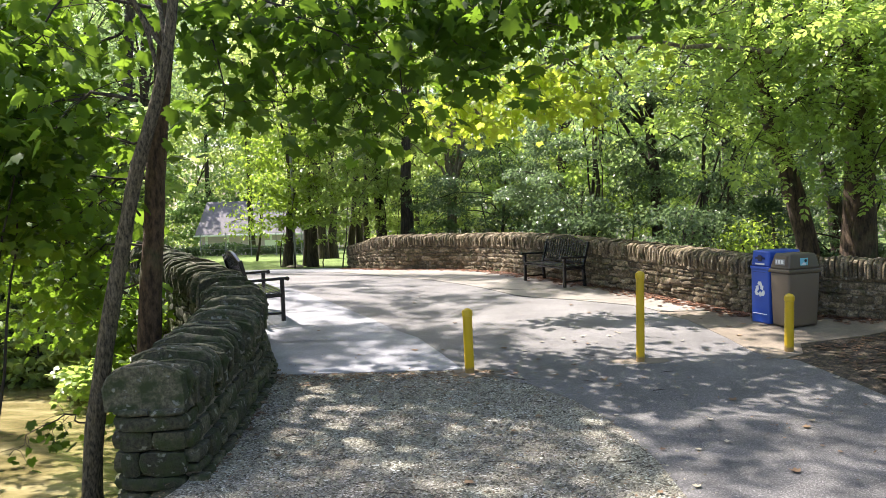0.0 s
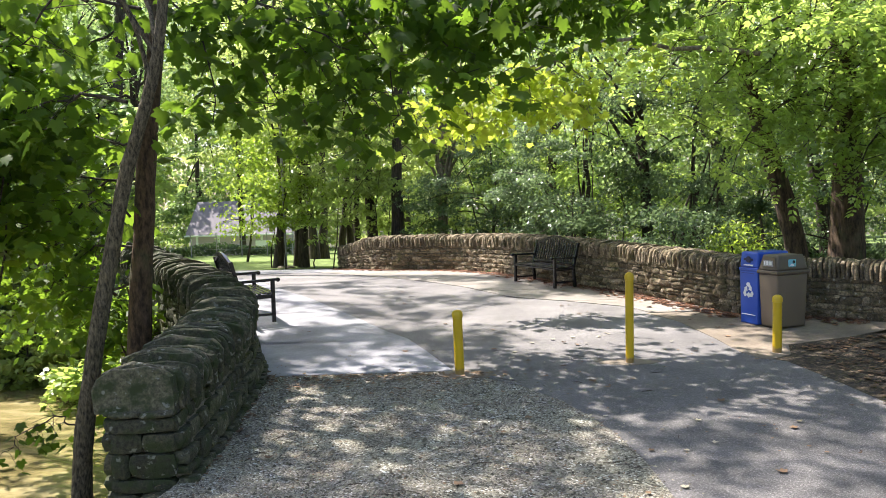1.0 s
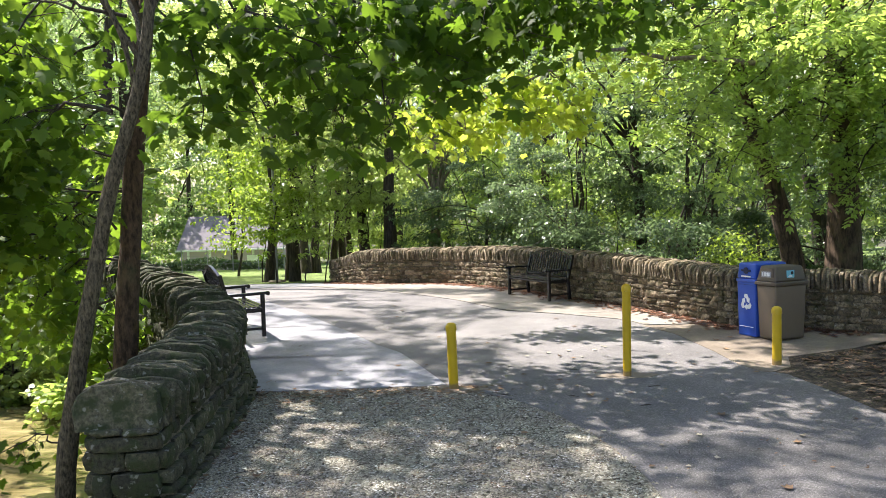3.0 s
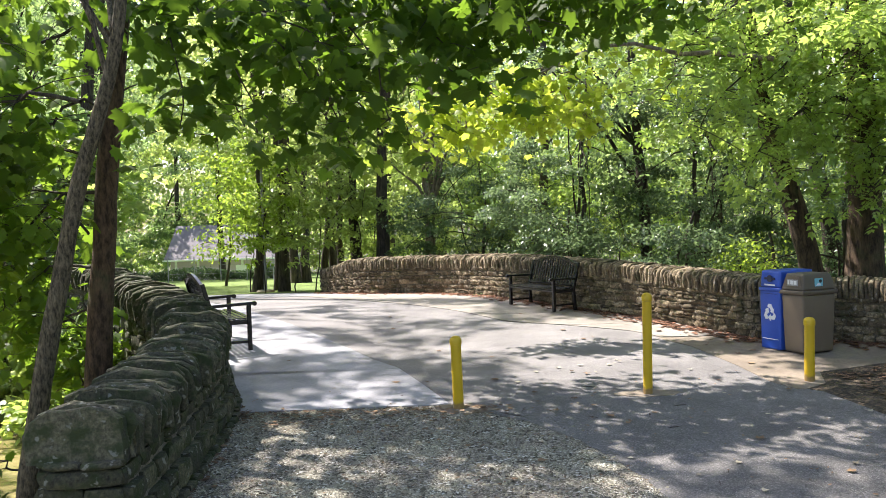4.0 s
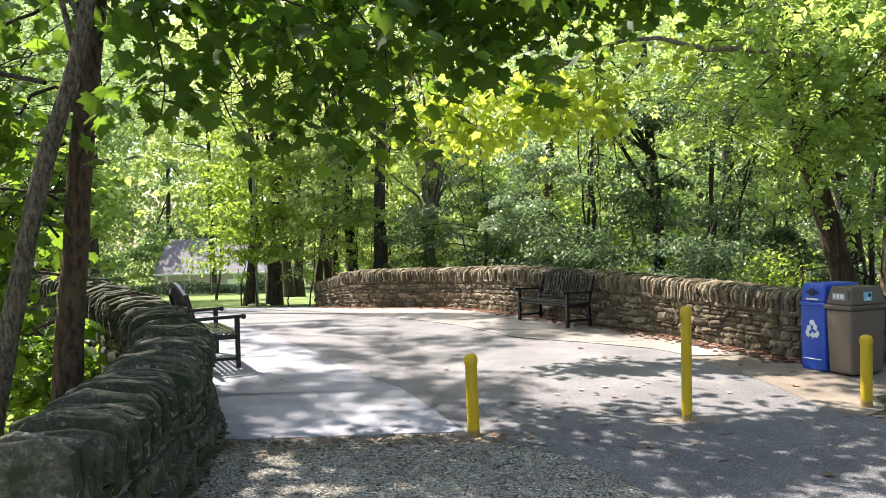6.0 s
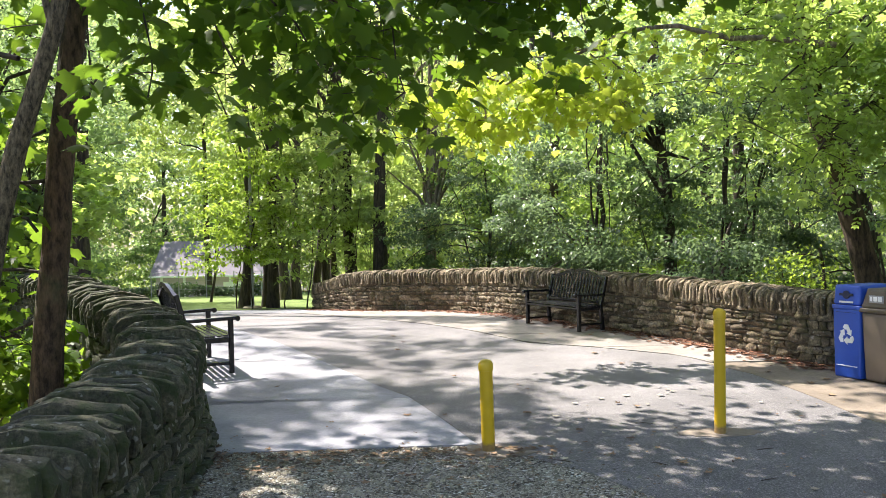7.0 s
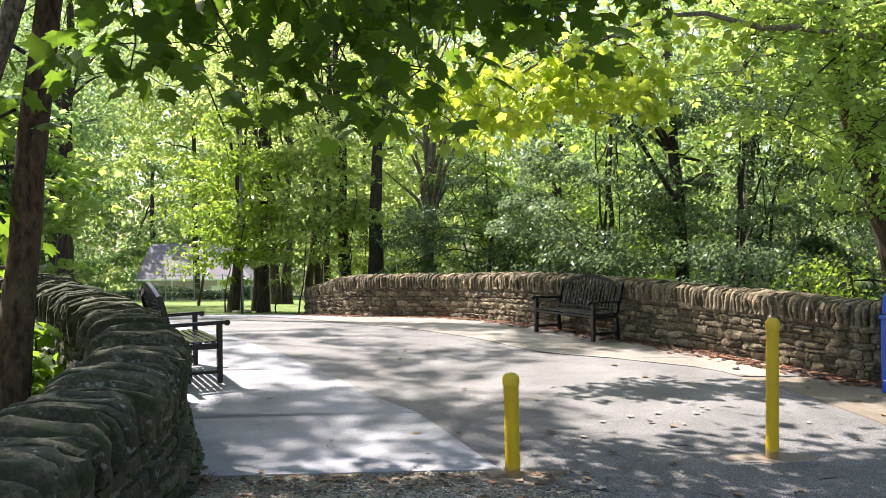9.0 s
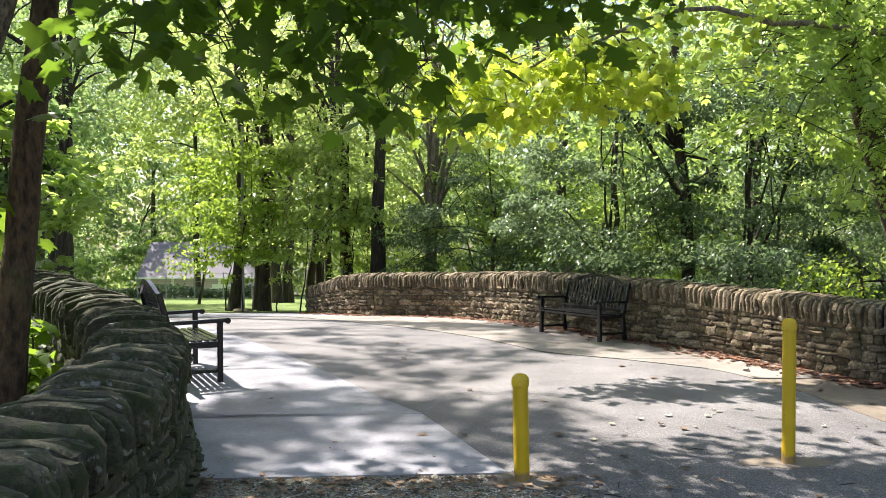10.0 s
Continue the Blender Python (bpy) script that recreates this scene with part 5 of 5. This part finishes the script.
for x, y in ((-13, 50), (-19, 46.5), (-8.5, 47), (-3.5, 48.5), (-23, 38), (-12.0, 62)):
    tree("woodland_tree", "tall woodland tree behind the park", (x, y, deck(y) - 0.3), (x, y, 17), 0.16, ((x, y, 10.5), (4.6, 3.4, 8.0)), leaf_simple(), 0.27, 13000, M_leaf_far, M_bark_dark, 120, 1.3, 8, 0.4)
for x, y in ((-24.5, 79.5), (-17, 83), (-31, 76)):
    tree("woodland_tree", "tall woodland tree behind the pale building", (x, y, deck(y) - 0.3), (x, y, 13), 0.3, ((x, y, 4.5), (5.5, 3.0, 8.5)), leaf_simple(), 0.36, 11000, M_leaf_blue, M_bark_dark, 110, 1.4, 6, 0.4)
# unseen trees added beside the soil bed to hold back light from the sky
for x, y in ((10.2, 6.6), (11.2, 2.4), (10.8, -2.5)):
    tree("roadside_tree", "unseen leafy maple added beside the soil bed to block sky light", (x, y, deck(y) - 0.2), (x, y, 9), 0.2, ((x, y, 4.6), (2.4, 2.2, 4.0)), leaf_lobed(), 0.30, 2200, M_leaf_shaded, M_bark_dark, 70, 0.8, 12, 0.2)
# low growth down to the water on the far bank
for x, y, w, h in ((-6.7, 13.6, 0.6, 1.0), (-7.1, 14.5, 0.9, 1.5), (-7.9, 15.4, 0.9, 1.5), (-8.8, 15.3, 0.9, 1.2), (-9.7, 15.6, 1.0, 1.5), (-10.8, 15.4, 1.0, 1.3), (-11.9, 15.7, 1.1, 1.7), (-13.1, 15.6, 1.2, 1.6), (-8.6, 16.5, 1.0, 1.7), (-9.9, 16.8, 1.0, 1.9), (-11.3, 16.7, 1.1, 1.8), (-12.8, 16.9, 1.2, 2.0)):
    z = max(ground_z(x, y), -1.75)
    tree("bank_shrub", "leafy green bush overhanging the creek bank", (x, y, z - 0.4), (x, y, z + h), 0.04, ((x, y, z + h * 0.55), (w, 0.7, h * 0.5)), leaf_lobed(), 0.15, 650, M_leaf_far if w > 0.85 else M_leaf_right, M_bark_dark, 26, 0.42, 8, 0.3, category="shrub")
# the wood that closes the park all round
n_w, k_w = 140000, 3000
ang = np.where(rt.uniform(0, 1, k_w) < 0.72, rt.uniform(0.2 * np.pi, 0.8 * np.pi, k_w), rt.uniform(0, 2 * np.pi, k_w))
dist = rt.uniform(0, 14, k_w)
cen = np.stack([-8 + np.cos(ang) * (62 + dist), 42 + np.sin(ang) * (72 + dist), np.zeros(k_w)], 1)
cen[:, 2] = [deck(min(c[1], 150)) + v for c, v in zip(cen, rt.uniform(0.5, 36, k_w))]
which = rt.randint(0, k_w, n_w)
pos = cen[which] + rt.normal(0, 1, (n_w, 3)) * np.array([2.2, 2.2, 1.1])
woods = leaf_cloud("far_woods", pos, 0.78 * rt.uniform(0.6, 1.3, n_w), leaf_simple(), M_leaf_far, None)
tagged(woods, "green wood closing the park all round", "woods", kind="stuff")

# ---- building, hedge and posts beyond the lawn ----
hall = tagged(new("park_building"), "low pale building with a grey shingle roof beyond the lawn", "building")
hx, hy = -18.7, 71.5
hz = deck(hy)
part("wall", box_bm(8.3, 7.0, 2.4, (hx, hy + 3.5, hz - 0.2)), M_siding, hall)
for k in range(5):
    part("pilaster", box_bm(0.18, 0.10, 2.25, (hx - 3.7 + k * 1.85, hy - 0.05, hz - 0.1)), M_white, hall)
part("garage_door", box_bm(2.0, 0.08, 1.75, (hx + 2.3, hy - 0.04, hz - 0.1)), M_white, hall, "white door")
bm = bmesh.new()
rv = [bm.verts.new(c) for c in ((hx - 4.6, hy - 0.5, hz + 2.15), (hx + 4.6, hy - 0.5, hz + 2.15), (hx + 1.6, hy + 3.5, hz + 5.0), (hx - 4.6, hy + 3.5, hz + 5.0), (hx - 4.6, hy + 7.5, hz + 2.15), (hx + 4.6, hy + 7.5, hz + 2.15))]
for q in ((0, 1, 2, 3), (3, 2, 5, 4), (1, 5, 2), (0, 3, 4), (0, 4, 5, 1)):
    bm.faces.new([rv[i] for i in q])
bmesh.ops.recalc_face_normals(bm, faces=bm.faces[:])
part("roof", bm, M_roof, hall)
part("gutter", box_bm(9.3, 0.10, 0.13, (hx, hy - 0.52, hz + 2.09)), M_white, hall, "white gutter")

hedge = tagged(new("hedge"), "low clipped green hedge along the lawn", "hedge")
n_h = 6000
pos = np.stack([rt.uniform(-19, -7.5, n_h), 45 + rt.uniform(-0.5, 0.5, n_h), np.zeros(n_h)], 1)
pos[:, 2] = deck(45) + rt.uniform(0.0, 1.0, n_h) ** 0.7 * (0.62 + 0.12 * np.sin(pos[:, 0] * 1.3))
leaf_cloud("foliage", pos, 0.16 * rt.uniform(0.6, 1.3, n_h), leaf_simple(), M_leaf_dark, hedge)

post = tagged(new("lamp_post"), "thin grey post between two trees on the lawn", "post")
px, py = -5.06, 24.03
post.matrix_world = pose(px, py, deck(py))
part("pole", lathe_bm([(0.06, -0.1), (0.055, 0.0), (0.045, 0.3), (0.038, 4.8)], 12), M_grey_print, post)
part("base", lathe_bm([(0.26, -0.1), (0.26, 0.06), (0.22, 0.09), (0.07, 0.10)], 16), M_apron, post, "round concrete base")
part("box", box_bm(0.16, 0.12, 0.34, (-0.13, 0, 1.35), 0.01), M_black, post, "small dark box")
fence = tagged(new("wire_fence"), "thin wire fence with slim posts beside the lawn", "fence")
for k in range(7):
    x = -13 + k * 1.25
    part("fence_post", lathe_bm([(0.025, deck(40) - 0.05), (0.025, deck(40) + 1.2)], 8), M_grey_print, fence).location = (x, 40, 0)
for z in (0.4, 0.8, 1.15):
    part("wire", beam_bm((-13, 40, deck(40) + z), (-5.5, 40, deck(40) + z), 0.012, 0.012, 0), M_grey_print, fence)

# ---- fallen leaves and loose stones ----
def flat_leaves(name, label, pts, size, mat, shape):
    """Leaves lying on the ground; one scatter."""
    pts = np.array(pts)
    v, f = shape
    n = len(pts)
    yaw = rt.uniform(0, 2 * np.pi, n)
    tilt = rt.normal(0, 0.15, (n, 2))
    sc = size * rt.uniform(0.55, 1.3, n)
    x = v[None, :, 0] * sc[:, None]
    y = (v[None, :, 1] - 0.4) * sc[:, None]
    curl = v[None, :, 2] * sc[:, None] * -1.6
    z = np.abs(x * tilt[:, :1] + y * tilt[:, 1:]) * 1.2 + curl * rt.uniform(-0.2, 0.9, (n, 1))
    z -= z.min(axis=1)[:, None]
    c, s_ = np.cos(yaw)[:, None], np.sin(yaw)[:, None]
    out = np.stack([pts[:, None, 0] + x * c - y * s_, pts[:, None, 1] + x * s_ + y * c, pts[:, None, 2] + z], 2)
    k = len(v)
    faces = [tuple(i * k + q for q in t_) for i in range(n) for t_ in f]
    ob = mesh_object(name, out.reshape(-1, 3), faces, mat)
    return tagged(ob, label, "leaves", kind="stuff")


rl = np.random.RandomState(8)


def scatter(n, x0, x1, y0, y1, lift=0.02):
    out = []
    while len(out) < n:
        x, y = rl.uniform(x0, x1), rl.uniform(y0, y1)
        if left_edge(y) + 0.05 < x < right_edge(y) - 0.05 or y < 4.5:
            out.append((x, y, deck(y) + lift))
    return out


drift = []
for p in right_line:
    if -3.0 < p.x < 6.2:
        for _ in range(7):
            d = abs(rl.normal(0, 0.20)) + 0.01
            q = (p.x - d * 0.86 + rl.normal(0, 0.05), p.y - d * 0.5)
            drift.append((*q, deck(q[1]) + 0.02))
flat_leaves("leaf_drift", "red-brown fallen leaves drifted along the foot of the wall", drift, 0.085, M_dead_red, leaf_lobed())
foot = []
for p in left_line:
    if p.y < 9.0:
        for _ in range(2):
            d = abs(rl.normal(0, 0.07)) + 0.02
            foot.append((p.x + d, p.y + rl.normal(0, 0.04), deck(p.y) + 0.012))
flat_leaves("wall_litter", "dark dry leaf litter along the foot of the mossy wall", foot + [(-1.90 + rl.normal(0, 0.05), 7.42 + rl.normal(0, 0.05), deck(7.4) + rl.uniform(0.01, 0.05)) for _ in range(26)], 0.055, M_dead_shaded, leaf_lobed())
flat_leaves("fallen_leaves", "scattered dry fallen leaves on the path", scatter(70, -2.2, 4.6, 3.0, 13.5), 0.075, M_dead, leaf_lobed())
flat_leaves("leaf_scraps", "small torn scraps of dry leaf on the path", scatter(200, -2.2, 4.6, 3.0, 13.5) + scatter(120, -2.0, 4.4, 4.5, 8.5), 0.036, M_dead, leaf_oval())
flat_leaves("pale_leaves", "curled pale dry leaves lying on the asphalt", scatter(34, 0.8, 4.4, 3.4, 9.5), 0.062, M_pale_bit, leaf_lobed())
flat_leaves("edge_leaves", "tan dry leaves gathered at the edge of the concrete slab", [(x, y - abs(rl.normal(0, 0.38)), deck(y) + 0.012) for x, y in zip(rl.uniform(-1.85, 0.9, 230), np.full(230, 7.54))], 0.05, M_dead, leaf_lobed())
flat_leaves("bed_leaves", "brown leaf litter on the soil bed", [(x, y, deck(y) + 0.016) for x, y in zip(rl.uniform(4.55, 9.0, 1500), rl.uniform(5.0, 8.9, 1500)) if x > 4.6 + max(0, y - 8.4) * 2.2], 0.075, M_dead_shaded, leaf_lobed())

# loose stones on the gravel
tri = np.array([(1, 0, 0), (0.1, 0.9, 0.1), (-0.9, 0.3, 0), (-0.4, -0.8, 0), (0.5, -0.7, 0.1), (0.05, 0.05, 0.75)])
tf = [(0, 1, 5), (1, 2, 5), (2, 3, 5), (3, 4, 5), (4, 0, 5)]
vs, fs = [], []
for x, y, z in scatter(15000, -2.3, 2.5, 3.2, 7.6, 0.002):
    if x < -1.84 or x > np.interp(y, [g[1] for g in GRAVEL], [g[0] for g in GRAVEL]) + rl.normal(0.02, 0.22):
        continue
    s_ = abs(rl.normal(0, 0.008)) + 0.006
    a = rl.uniform(0, 6.28)
    k = len(vs)
    for q in tri:
        vs.append((x + s_ * (q[0] * math.cos(a) - q[1] * math.sin(a)), y + s_ * (q[0] * math.sin(a) + q[1] * math.cos(a)), z + q[2] * s_ * rl.uniform(0.8, 1.2)))
    fs += [tuple(k + i for i in f) for f in tf]
tagged(mesh_object("pebbles", vs, fs, M_pebble), "loose grey crushed stones on the path", "gravel", kind="stuff")

# bits of bark, leaf and twig strewn on the gravel and along the slab's edge
bits = scatter(1500, -2.1, 1.9, 3.6, 7.5, 0.006) + [(x, y + rl.normal(0, 0.10), deck(y) + 0.012) for x, y in zip(rl.uniform(-1.95, 0.3, 500), np.full(500, 7.50))]
flat_leaves("leaf_debris", "small dark bits of leaf and bark on the gravel", bits, 0.028, M_dead, leaf_simple())
flat_leaves("pale_debris", "small pale bits of dry leaf on the gravel", scatter(420, -2.0, 1.9, 3.6, 7.5, 0.008), 0.026, M_pale_bit, leaf_oval())
vs, fs = [], []
for x, y, z in scatter(40, -2.1, 2.6, 3.8, 8.2, 0.008):
    a, ln = rl.uniform(0, 6.28), rl.uniform(0.03, 0.10)
    v, f = tube([(x - math.cos(a) * ln, y - math.sin(a) * ln, z), (x, y + rl.normal(0, 0.01), z + 0.006), (x + math.cos(a) * ln, y + math.sin(a) * ln, z)], [0.003, 0.004, 0.002], 5)
    fs += [tuple(len(vs) + i for i in q) for q in f]
    vs += list(v)
tagged(mesh_object("fallen_twigs", vs, fs, M_bark_dark), "thin dry twigs lying on the path", "twigs", kind="stuff")

# ---- the two parapets, of many single stones ----
parapet("wall_left", LEFT, 1, M_stone_left, 0.62, 0.92, "mossy grey sandstone parapet with upright coping stones", (0.0, 22.0), 4, 0.32, 0.092, 0.0, 1.0, 0.44, 0.14, 0.016, batter=0.18)
parapet("wall_right", RIGHT, -1, M_stone_right, 0.50, 0.86, "tan sandstone parapet of coursed rubble with upright coping stones", (7.5, 6.0), 6, 0.235, 0.064, 0.2, 0.4, 0.29, 0.22)
